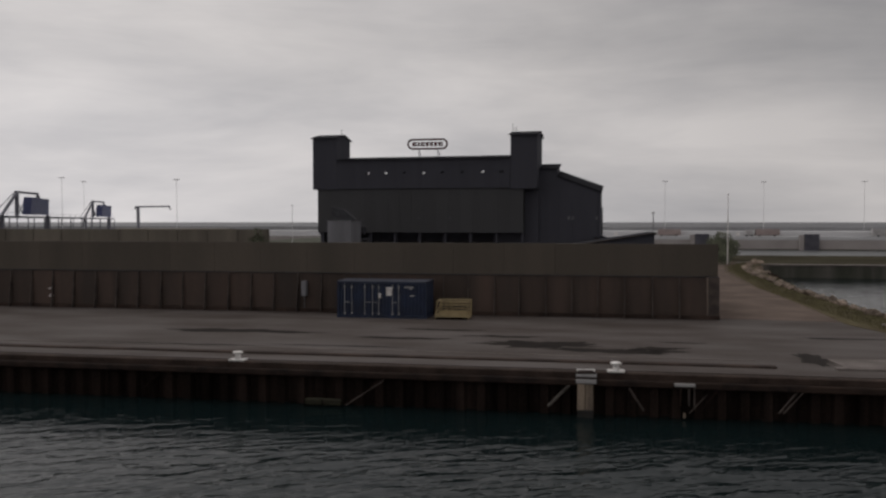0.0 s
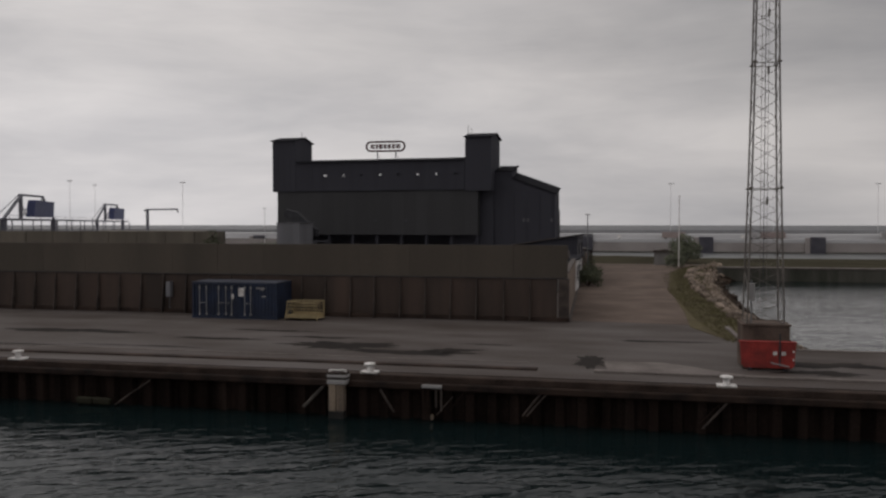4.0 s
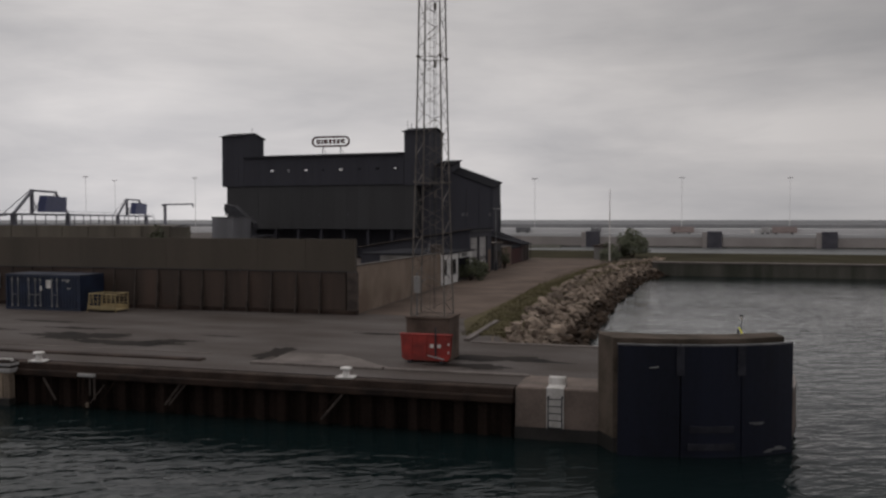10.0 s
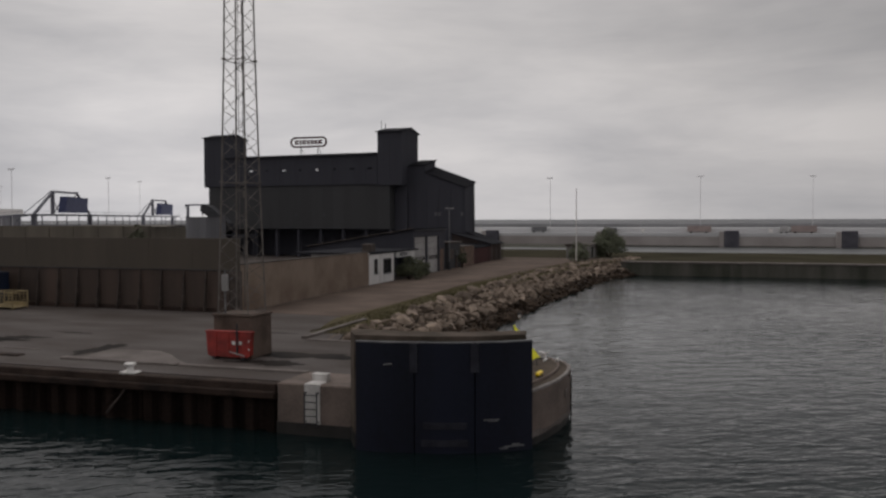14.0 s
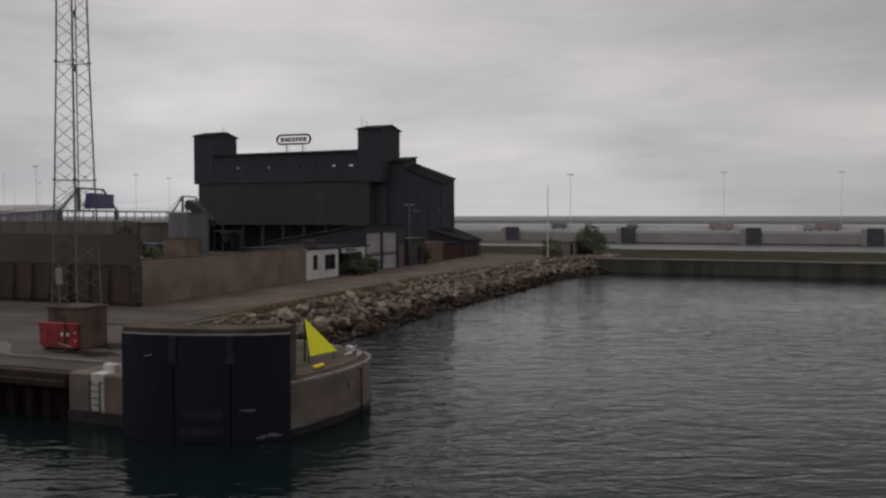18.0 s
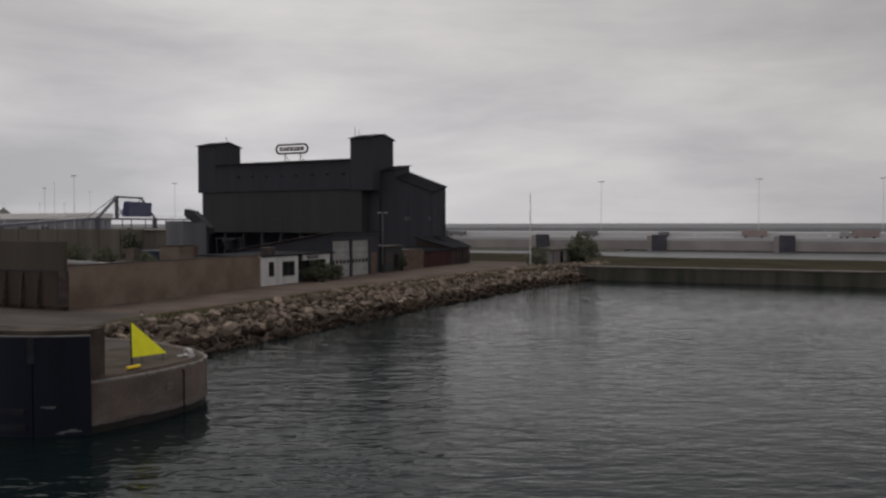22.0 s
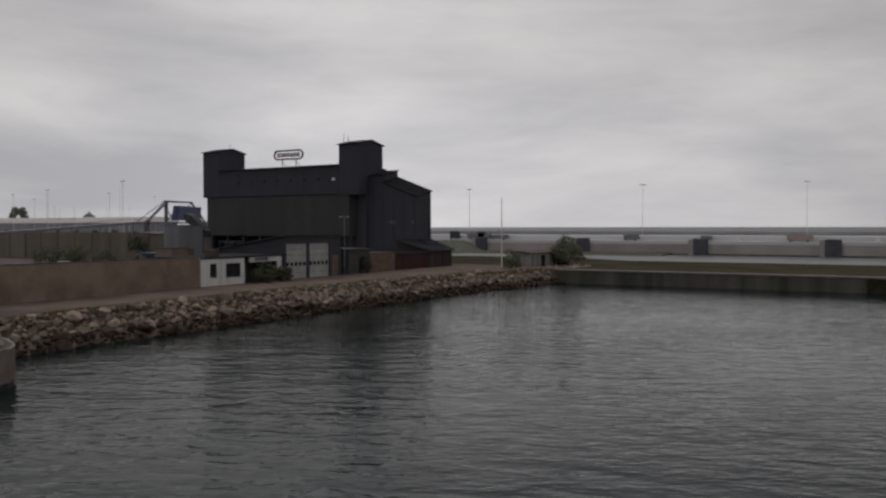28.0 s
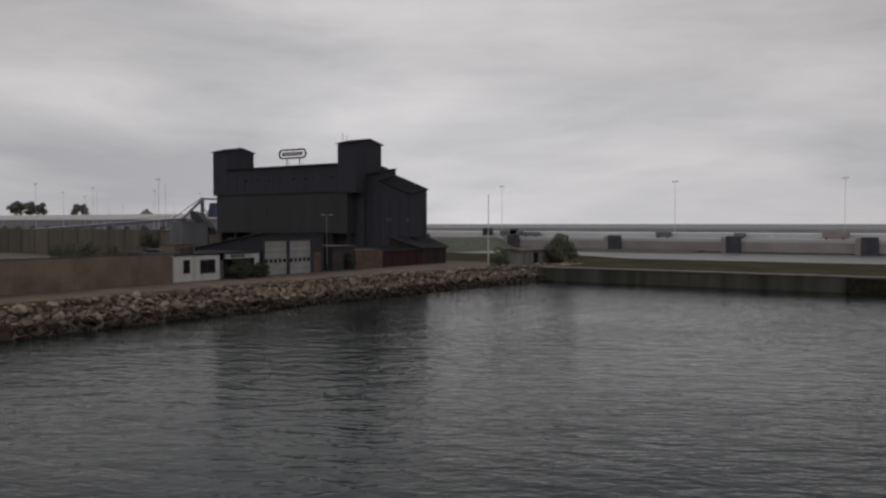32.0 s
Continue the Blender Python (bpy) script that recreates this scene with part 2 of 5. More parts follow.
JOINT = mat("scuffed grey rubber", (0.033, 0.034, 0.044), (0.014, 0.014, 0.020), 0.6, 1.2, 9, 0.3, spec=0.2)
PILEW = mat("bleached timber", (0.30, 0.235, 0.175), (0.11, 0.085, 0.066), 0.9, 2.2, 16, 0.5, streak=1)
WALLLOW = mat("rust-brown wall panel", (0.077, 0.0517, 0.0407), (0.0418, 0.0308, 0.0253), 0.8, 0.5, 12, 0.3, streak=1, vary=0.12)
# plating tone includes a lift that stands in for haze
WALLTOP = mat("dark olive-brown plating", (0.09292, 0.07652, 0.06012), (0.06832, 0.05739, 0.04509), 0.8, 0.3, 9, 0.2, streak=1, vary=0.1)
POST = mat("dusty steel post", (0.085, 0.066, 0.056), (0.035, 0.027, 0.024), 0.8, 1.5, 14, 0.3)
TANWALL = mat("tan rendered block wall", (0.2365, 0.1848, 0.1452), (0.1452, 0.1034, 0.077), 0.9, 0.35, 10, 0.35)
# both claddings are lifted and evened out to imitate veiling haze
CLAD = mat("black-stained cladding", (0.06, 0.06, 0.072), (0.053, 0.053, 0.064), 0.75, 0.5, 10, 0.2, streak=1, vary=0.06, spec=0.12)
CLADLOW = mat("dark grey-green cladding", (0.064, 0.064, 0.067), (0.058, 0.058, 0.06), 0.8, 0.4, 10, 0.2, streak=1, vary=0.06, spec=0.12)
ROOFD = mat("tarred felt roof", (0.032, 0.032, 0.037), (0.020, 0.020, 0.024), 0.9, 0.5, 8, 0.2, spec=0.05)
ROOFBLUE = mat("dusty blue-grey roof paint", (0.06, 0.065, 0.085), (0.035, 0.04, 0.06), 0.7, 1.0, 10, 0.15)
NAVY = mat("navy container paint", (0.0135, 0.024, 0.057), (0.009, 0.015, 0.034), 0.5, 1.0, 12, 0.15)
YELLOW = mat("yellow cage paint", (0.36, 0.285, 0.15), (0.24, 0.185, 0.1), 0.6, 2.5, 14, 0.15)
SIGNY = mat("fluorescent yellow board", (0.9, 0.87, 0.008), (0.82, 0.79, 0.008), 0.5, 2.0, 14, 0.05)
ORANGEY = mat("amber reflector", (0.98, 0.7, 0.02), (0.92, 0.62, 0.02), 0.4, 2.0, 14, 0.05)
RED = mat("faded red paint", (0.34, 0.035, 0.028), (0.18, 0.022, 0.018), 0.55, 1.6, 12, 0.2)
STOREW = mat("dark brown boarding", (0.052, 0.036, 0.032), (0.030, 0.021, 0.019), 0.85, 0.8, 12, 0.3, streak=1, vary=0.2)
REDWOOD = mat("dark red boarding", (0.06, 0.014, 0.014), (0.034, 0.01, 0.01), 0.85, 0.8, 12, 0.3, streak=1, vary=0.2)
GALV = mat("galvanised steel", (0.20, 0.20, 0.205), (0.10, 0.10, 0.105), 0.5, 1.5, 12, 0.1, metal=0.4)
DARKSTEEL = mat("dark painted steel", (0.04, 0.04, 0.046), (0.022, 0.022, 0.026), 0.6, 1.5, 12, 0.1)
# FARSTEEL and BLUEST are lightened so the gantries look hazed by distance
FARSTEEL = mat("dull blue-grey steel", (0.15, 0.15, 0.178), (0.11, 0.11, 0.13), 0.6, 0.5, 6, 0.1)
BLUEST = mat("blue painted steel", (0.060, 0.070, 0.155), (0.045, 0.053, 0.12), 0.5, 0.6, 6, 0.1)
GREYCLAD = mat("pale grey sheet cladding", (0.20, 0.20, 0.215), (0.14, 0.14, 0.15), 0.6, 0.5, 8, 0.15, streak=1)
WHITEW = mat("white painted wall", (0.62, 0.61, 0.60), (0.46, 0.45, 0.44), 0.85, 0.9, 10, 0.2, streak=1)
GATEW = mat("off-white door leaf", (0.36, 0.35, 0.345), (0.27, 0.26, 0.255), 0.6, 0.7, 10, 0.15)
BRICK = mat("brown brick wall", (0.16, 0.108, 0.082), (0.1, 0.07, 0.055), 0.9, 1.0, 14, 0.4)
ROCK = mat("granite boulder", (0.252, 0.200, 0.158), (0.135, 0.106, 0.085), 0.9, 1.6, 12, 0.6, vary=0.37, spec=0.15)
ROCKWET = mat("wet weed-dark boulder", (0.06, 0.042, 0.03), (0.026, 0.019, 0.014), 0.8, 1.6, 12, 0.5, vary=0.4, spec=0.1)
EARTH = mat("bank earth", (0.125, 0.094, 0.072), (0.075, 0.057, 0.044), 0.95, 0.5, 9, 0.6)
GRASS = mat("rough grass", (0.138, 0.124, 0.06), (0.09, 0.078, 0.042), 0.95, 0.9, 14, 0.5)
LEAF = mat("leaf", (0.072, 0.078, 0.042), (0.044, 0.05, 0.027), 0.75, 1.5, 8, 0.1, vary=0.45)
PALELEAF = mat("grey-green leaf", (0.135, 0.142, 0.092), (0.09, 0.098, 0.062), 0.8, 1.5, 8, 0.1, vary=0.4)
# pale tone imitates haze in front of the far trees and tower
FARLEAF = mat("distant leaf", (0.235, 0.23, 0.195), (0.18, 0.178, 0.15), 0.9, 0.5, 4, 0.0, vary=0.35)
BANKG = mat("grey-green bank stone", (0.12, 0.123, 0.10), (0.085, 0.088, 0.07), 0.95, 0.4, 5, 0.3, spec=0.1)
BARK = mat("bark", (0.06, 0.045, 0.035), (0.03, 0.022, 0.018), 0.95, 2.5, 16, 0.5)
# far quay, trailer and breakwater colours have distance haze mixed in
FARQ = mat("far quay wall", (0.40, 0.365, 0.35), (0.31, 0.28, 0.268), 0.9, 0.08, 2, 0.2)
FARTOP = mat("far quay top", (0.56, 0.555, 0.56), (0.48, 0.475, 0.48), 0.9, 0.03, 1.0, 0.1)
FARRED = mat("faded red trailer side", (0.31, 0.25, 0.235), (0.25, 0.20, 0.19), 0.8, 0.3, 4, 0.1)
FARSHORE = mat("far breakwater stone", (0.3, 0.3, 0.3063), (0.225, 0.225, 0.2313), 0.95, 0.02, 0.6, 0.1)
# MOLE, REARW and MOLETOP are raised in tone to stand in for haze
MOLE = mat("mole concrete", (0.125, 0.118, 0.104), (0.056, 0.058, 0.046), 0.9, 0.45, 7, 0.3, streak=1, spec=0.05)
REARW = mat("weathered olive-brown boarding", (0.1512, 0.1315, 0.1058), (0.1028, 0.08921, 0.07258), 0.85, 0.3, 8, 0.3, streak=1, vary=0.15)
MOLETOP = mat("mole turf", (0.066, 0.06, 0.042), (0.046, 0.042, 0.031), 0.95, 0.12, 4, 0.4, spec=0.0)
# mast grey is raised far up to look faint through haze
MASTG = mat("pale galvanised mast", (0.62, 0.61, 0.61), (0.52, 0.51, 0.51), 0.6, 0.5, 6, 0.0)
SIGNRED = mat("dull red sign enamel", (0.055, 0.006, 0.008), (0.035, 0.005, 0.006), 0.7, 2.0, 10, 0.0, spec=0.05)
ROOFDARK = mat("black bitumen roof sheet", (0.019, 0.019, 0.022), (0.014, 0.014, 0.017), 0.9, 0.5, 8, 0.1, spec=0.04)
HOPPERG = mat("dull hopper steel", (0.062, 0.062, 0.070), (0.040, 0.040, 0.047), 0.7, 1.0, 8, 0.1)
TURF = mat("trodden turf", (0.115, 0.098, 0.056), (0.08, 0.066, 0.04), 0.95, 0.8, 14, 0.5, spec=0.05)
FENDC = mat("moss-stained fender concrete", (0.106, 0.084, 0.068), (0.055, 0.045, 0.035), 0.9, 0.9, 9, 0.5, spec=0.1)
MASTS = mat("weathered mast steel", (0.18, 0.16, 0.145), (0.11, 0.098, 0.088), 0.7, 1.5, 12, 0.1, spec=0.2)
PLINTHC = mat("brown-stained foundation concrete", (0.138, 0.104, 0.086), (0.078, 0.058, 0.048), 0.9, 1.0, 9, 0.4, spec=0.1)
# fender tower steel, lightened in colour to imitate distance haze
FARFEND = mat("faded blue-grey fender steel", (0.105, 0.102, 0.118), (0.074, 0.072, 0.086), 0.8, 0.3, 4, 0.1, spec=0.1)
HUTW = mat("pale limewashed hut wall", (0.24, 0.232, 0.224), (0.16, 0.152, 0.144), 0.9, 0.6, 8, 0.2, streak=1)
BLEACH = mat("grey bleached plank", (0.13, 0.115, 0.10), (0.06, 0.052, 0.046), 0.9, 2.2, 16, 0.5, streak=1)
MOSS = mat("mossy timber", (0.04, 0.038, 0.026), (0.02, 0.019, 0.014), 0.9, 1.5, 12, 0.4, spec=0.1)
GLASSD = glass_mat("dark window glass", (0.02, 0.02, 0.024))
WATER = water_mat("harbour water", (0.0052, 0.0108, 0.0115), 2.8, 0.122, 0.205, 0.10)
SEA = water_mat("open sea", (0.085, 0.088, 0.092), 0.3, 0.8, 0.25, 0.4)
# CALM's pale base tint helps imitate sky reflected by wind ripples
CALM = water_mat("sheltered water", (0.10, 0.105, 0.105), 0.8, 0.35, 0.5, 0.35)


# ---------------------------------------------------------------- building helpers
def part(name, bm, material, parent=None, label="", smooth=False):
    """Links a bmesh as one mesh object under a thing or a part."""
    me = bpy.data.meshes.new(name)
    bmesh.ops.recalc_face_normals(bm, faces=bm.faces)
    bm.to_mesh(me)
    bm.free()
    if smooth:
        for f in me.polygons:
            f.use_smooth = True
    me.materials.append(material)
    ob = new(name, me)
    if parent is not None:
        ob.parent = parent
    if label:
        tagged(ob, label)
    return ob


def again(ob, x=0.0, y=0.0, z=0.0, rz=0.0, parent=None):
    """The same mesh once more, as an object of its own, moved in its parent's space."""
    o = new(ob.name.split(".")[0], ob.data)
    o.parent = parent or ob.parent
    o.matrix_basis = pose(x, y, z, 0, 0, rz)
    return o


def thing(name, label, category, x=0, y=0, z=0, rz=0, group="", kind=""):
    ob = new(name)
    ob.empty_display_size = 0.2
    ob.matrix_basis = pose(x, y, z, 0, 0, rz)
    return tagged(ob, label, category, group, kind)


def box(bm, x0, x1, y0, y1, z0, z1, bev=0.0):
    vs = [bm.verts.new((x, y, z)) for z in (z0, z1) for x, y in ((x0, y0), (x1, y0), (x1, y1), (x0, y1))]
    fs = [bm.faces.new([vs[i] for i in q]) for q in ((0, 3, 2, 1), (4, 5, 6, 7), (0, 1, 5, 4), (1, 2, 6, 5), (2, 3, 7, 6), (3, 0, 4, 7))]
    if bev:
        es = list({e for f in fs for e in f.edges})
        bmesh.ops.bevel(bm, geom=es, offset=bev, segments=1, affect="EDGES")
    return bm


def B(x0, x1, y0, y1, z0, z1, bev=0.0):
    return box(bmesh.new(), x0, x1, y0, y1, z0, z1, bev)


def prism(bm, pts, axis, a, b):
    """A polygon swept along an axis; pts are (u, v) in the other two axes, in order."""
    def at(u, v, w):
        return {"x": (w, u, v), "y": (u, w, v), "z": (u, v, w)}[axis]
    lo = [bm.verts.new(at(u, v, a)) for u, v in pts]
    hi = [bm.verts.new(at(u, v, b)) for u, v in pts]
    bm.faces.new(lo[::-1])
    bm.faces.new(hi)
    for i in range(len(pts)):
        j = (i + 1) % len(pts)
        bm.faces.new((lo[i], lo[j], hi[j], hi[i]))
    return bm


def rod(bm, p, q, r, n=6, r2=None):
    """A straight bar of round section from p to q."""
    p, q = Vector(p), Vector(q)
    d = (q - p).normalized()
    s = d.orthogonal().normalized()
    t = d.cross(s)
    rings = []
    for c, rr in ((p, r), (q, r if r2 is None else r2)):
        rings.append([bm.verts.new(c + rr * (math.cos(2 * math.pi * i / n) * s + math.sin(2 * math.pi * i / n) * t)) for i in range(n)])
    for i in range(n):
        j = (i + 1) % n
        bm.faces.new((rings[0][i], rings[0][j], rings[1][j], rings[1][i]))
    bm.faces.new(rings[0][::-1])
    bm.faces.new(rings[1])
    return bm


def R(p, q, r, n=6, r2=None):
    return rod(bmesh.new(), p, q, r, n, r2)


def lathe(prof, n=16):
    """A turned body from (radius, height) pairs."""
    bm = bmesh.new()
    rings = [[bm.verts.new((r * math.cos(2 * math.pi * i / n), r * math.sin(2 * math.pi * i / n), z)) for i in range(n)] for r, z in prof]
    for a, b in zip(rings, rings[1:]):
        for i in range(n):
            bm.faces.new((a[i], a[(i + 1) % n], b[(i + 1) % n], b[i]))
    bm.faces.new(rings[0][::-1])
    bm.faces.new(rings[-1])
    return bm


def structure(name, bm, material, label):
    ob = part(name, bm, material)
    return tagged(ob, label, name.split("_")[0], kind="structure")


def writing(name, body, size, material, parent, m, depth=0.01):
    cu = bpy.data.curves.new(name, "FONT")
    cu.body, cu.size, cu.extrude = body, size, depth
    cu.align_x = "CENTER"
    tmp = bpy.data.objects.new(name, cu)
    scene.collection.objects.link(tmp)
    me = bpy.data.meshes.new_from_object(tmp.evaluated_get(bpy.context.evaluated_depsgraph_get()))
    bpy.data.objects.remove(tmp)
    me.materials.append(material)
    ob = new(name, me)
    ob.parent = parent
    ob.matrix_basis = m
    return ob


# ---------------------------------------------------------------- ground and water
WZ = -1.9
water_near = structure("water", B(-700, 700, -900, 95.2, -9, WZ), WATER, "dark green-grey rippled harbour water")
water_far = structure("water", B(-2500, 2500, 125, 4900, -12, -5.0), CALM, "pale sheltered water of the further basin")

bm = bmesh.new()
prism(bm, [(-420, 0.41), (22.5, 0.41), (22.5, 10.8), (16.3, 10.8), (15.2, 14), (14.4, 24), (13.8, 50), (15.0, 76), (16.6, 90), (20, 104), (-60, 104), (-78, 138), (-112, 138), (-112, 480), (-420, 480)], "z", -5.5, 0.0)
ground = structure("ground", bm, ASPHALT, "grey-brown worn asphalt of the quay and yard")

# gravel track along the side wall towards the basin
bm = bmesh.new()
prism(bm, [(4.7, 21.4), (13.0, 20.6), (13.0, 50), (14.6, 76), (16.2, 90), (18.5, 104), (2.0, 104), (3.2, 66), (3.7, 46)], "z", -0.05, 0.012)
track = structure("road", bm, GRAVEL, "dusty gravel track beside the tan wall")

# grassy verge between track and rocks
bm = bmesh.new()
prism(bm, [(12.0, 19.5), (13.2, 15.0), (14.6, 13.2), (15.6, 14.5), (15.0, 24), (14.4, 50), (15.4, 76), (16.8, 90), (15.4, 90), (13.4, 76), (12.1, 50), (12.2, 28)], "z", -0.05, 0.03)
verge = structure("ground_verge", bm, TURF, "worn grass verge along the rocks")

# mole across the end of the basin
def mole_form():
    bm = B(21, 700, 97.0, 131, -5.5, 0.0)
    prism(bm, [(-60, 104.004), (20.996, 104.004), (20.996, 131), (8, 139.5), (-60, 139.5)], "z", -5.5, 0.0)
    return bm


mole = structure("ground_mole", mole_form(), MOLETOP, "dark turf top of the mole")
mole_wall = structure("wall_mole", B(21.0, 700, 95.0, 97.0, -5.5, -0.12), MOLE, "dark stained concrete face of the mole")
mole_fender = structure("wall_mole_fender", B(61.7, 78.0, 94.7, 94.98, -5.5, -0.14), MOSS, "dark mossy timber-faced berth on the mole")
mole_coping = structure("trim_mole", B(21.0, 700, 94.9, 97.2, -0.12, 0.05), SLAB, "pale concrete coping along the mole")
# ---------------------------------------------------------------- quay
# coping and capping beam along the edge
quay_coping = structure("trim_coping", B(-140, 18.8, -0.02, 1.35, -0.35, -0.04, 0.04), COPING, "stained concrete coping of the quay edge")
quay_rail = structure("trim_kerb", B(-140, 4.5, 2.0, 2.5, -0.2, 0.08, 0.03), COPING, "low dark kerb set back from the quay edge")
quay_joint = structure("trim_gutter", B(-140, 4.5, 2.52, 2.62, -0.2, 0.008), TIMBER, "dark gutter strip behind the kerb")
light_slab = structure("pavement_slab", prism(bmesh.new(), [(7.45, 2.46), (13.3, 2.46), (12.3, 3.15), (11.0, 4.4), (9.8, 5.2), (7.25, 5.1)], "z", -0.2, 0.03), SLAB, "pale concrete slab let into the asphalt")
rear_strip = structure("trim_pale_strip", B(-140, 3.95, 3.94, 4.06, -0.2, 0.03, 0.01), SLAB, "thin pale strip let into the asphalt behind the kerb")
slab_kerb_end = structure("trim_slab_kerb_end", B(12.98, 19.0, 2.05, 2.38, -0.2, 0.08, 0.03), SLAB, "pale kerb strip running to the end block")
bank_kerb = structure("trim_bank_kerb", prism(bmesh.new(), [(14.12, 11.0), (14.42, 11.0), (14.25, 19.3), (13.97, 19.3)], "z", -0.2, 0.13), SLAB, "pale stone kerb at the head of the rock bank")
slab_kerb = structure("trim_slab_kerb", B(6.9, 12.9, 2.0, 2.44, -0.2, 0.10, 0.03), SLAB, "pale kerb strip along the slab")

random.seed(5)
# wet stains on the asphalt, each a thin irregular film
for cx, cy, rx, ry in ((-5.6, 7.4, 3.6, 1.5), (-2.4, 5.9, 3.4, 0.9), (-0.2, 7.0, 1.6, 0.9), (1.0, 9.4, 1.5, 0.22), (-8.6, 10.2, 2.6, 0.5), (-14, 8.6, 3.5, 0.5), (-12, 12.5, 3.0, 0.4), (-24, 10, 5.5, 0.9), (-16, 5.2, 4.6, 0.3), (-26, 4.4, 7, 0.4), (6.6, 5.0, 0.8, 1.9), (9.5, 12.5, 3.4, 0.4), (16.6, 3.8, 2.4, 0.8), (17.2, 6.0, 3.0, 1.0)):
    bm = bmesh.new()
    ring = []
    for i in range(96):
        a = 2 * math.pi * i / 96
        c, s_ = math.cos(a), math.sin(a)
        k = 0.78 + 0.55 * noise.noise((cx + 1.3 * c, cy + 1.3 * s_, 0.3)) + 0.38 * noise.noise((cx + 3.5 * c, cy + 3.5 * s_, 2.3)) + 0.2 * noise.noise((cx + 9 * c, cy + 9 * s_, 5.1))
        ring.append(bm.verts.new((cx + max(k, 0.2) * rx * c, cy + max(k, 0.2) * ry * s_, 0.006)))
    bm.faces.new(ring)
    tagged(part("wet_stain", bm, WET), "dark wet patch on the asphalt", "puddle", kind="structure")

# sheet piling: one pan for each pile
quay_wall = thing("wall_quay", "rust-brown steel sheet piling of the quay wall", "quay wall", 0, 0, 0, kind="structure")
bm = bmesh.new()
prism(bm, [(-0.46, 0.36), (-0.27, 0.36), (-0.17, 0.08), (0.17, 0.08), (0.27, 0.36), (0.46, 0.36), (0.46, 0.46), (-0.46, 0.46)], "z", -4.5, -0.36)
pile = part("sheet_pile", bm, RUST, quay_wall)
pile.matrix_basis = pose(18.5, 0, 0)
for i in range(1, 150):
    again(pile, 18.5 - 0.92 * i, random.uniform(-0.02, 0.02))
bm = B(-140, 18.8, -0.16, 0.5, -0.62, -0.32, 0.05)
beam = part("capping_beam", bm, TIMBER, quay_wall, "dark tarred capping beam")

# raking timbers and rods on the piling: foot, head, thickness
for x0, z0, x1, z1, r, m in ((-24.2, -1.6, -23.3, -0.7, 0.05, RUST), (-14.25, -1.85, -12.5, -0.68, 0.035, POST), (-13.75, -1.7, -12.75, -0.68, 0.03, RUST), (-5.25, -1.55, -4.35, -0.62, 0.07, BLEACH), (-1.85, -0.66, -1.25, -1.6, 0.05, POST), (1.0, -1.6, 1.75, -0.62, 0.03, RUST), (4.15, -1.5, 4.85, -0.6, 0.045, POST), (4.32, -1.5, 5.1, -0.6, 0.04, POST), (11.15, -1.65, 12.05, -0.62, 0.05, POST), (11.0, -1.5, 11.85, -0.62, 0.04, RUST)):
    t = thing("raking_timber", "grey raking timber fixed to the sheet piling" if m is not BLEACH else "broad bleached raking plank fixed to the sheet piling", "timber", x0, -0.12, z0, group="raking timbers")
    part("timber", R((0, 0, 0), (x1 - x0, 0.03, z1 - z0), r, 5), m, t)
t = thing("waling_timber", "short mossy timber at the waterline of the piling", "timber", -16.1, -0.25, -1.86)
part("timber", B(0, 1.7, -0.12, 0.16, 0.0, 0.3, 0.05), MOSS, t)
part("strap", B(0.8, 0.88, -0.13, -0.121, 0.02, 0.28), RUST, t)

# mooring bollards
def bollard(x, y):
    t = thing("bollard", "white painted iron mooring bollard on the quay edge", "bollard", x, y, -0.04, group="bollards")
    part("base_plate", B(-0.37, 0.37, -0.26, 0.26, 0, 0.08, 0.02), STEELW, t)
    part("post", lathe([(0.18, 0.08), (0.14, 0.12), (0.125, 0.25), (0.145, 0.31)], 16), STEELW, t, smooth=True)
    part("head", lathe([(0.145, 0.31), (0.235, 0.335), (0.25, 0.38), (0.21, 0.42), (0.02, 0.435)], 16), STEELW, t, smooth=True)
    return t


b0 = bollard(-19.5, 0.2)
for x, y in ((-2.39, 0.25), (12.05, 0.25), (-36.5, 0.25), (-54, 0.25)):
    copy_thing(b0, pose(x, y, -0.04))

# white timber fender pile with ladder rungs, and the rusty bracket beside it
t = thing("fender_pile", "bleached timber fender pile with white banded head", "fender pile", -3.64, -0.3, -2.6)
part("timber", B(-0.36, -0.04, -0.18, 0.2, 0.0, 2.2, 0.03), PILEW, t)
part("timber", B(-0.02, 0.30, -0.16, 0.2, 0.0, 2.2, 0.03), PILEW, t)
part("wet_foot", B(-0.37, 0.31, -0.19, 0.21, 0.0, 1.02, 0.02), CONC_WET, t, "dark wet foot of the pile")
part("head_block", B(-0.42, 0.43, -0.24, 0.28, 2.14, 2.34, 0.03), GATEW, t)
part("strap", B(-0.41, 0.42, -0.22, 0.28, 2.345, 2.42), TIMBER, t)
part("cap_band", B(-0.42, 0.44, -0.24, 0.3, 2.425, 2.55, 0.02), GATEW, t)
part("strap", B(-0.41, 0.42, -0.22, 0.28, 2.555, 2.64), TIMBER, t)
part("top_iron", R((-0.4, 0.0, 2.70), (0.38, 0.0, 2.72), 0.035), STEELW, t)
for x in (-0.36, 0.34):
    part("lug", B(x - 0.04, x + 0.04, -0.04, 0.04, 2.64, 2.69), STEELW, t)
t = thing("ladder_bracket", "rust-streaked iron bracket with white plate and hanging shackle", "bracket", 0.4, -0.18, -1.8)
part("plate", B(-0.42, 0.42, -0.08, 0.06, 1.3, 1.43, 0.01), GATEW, t)
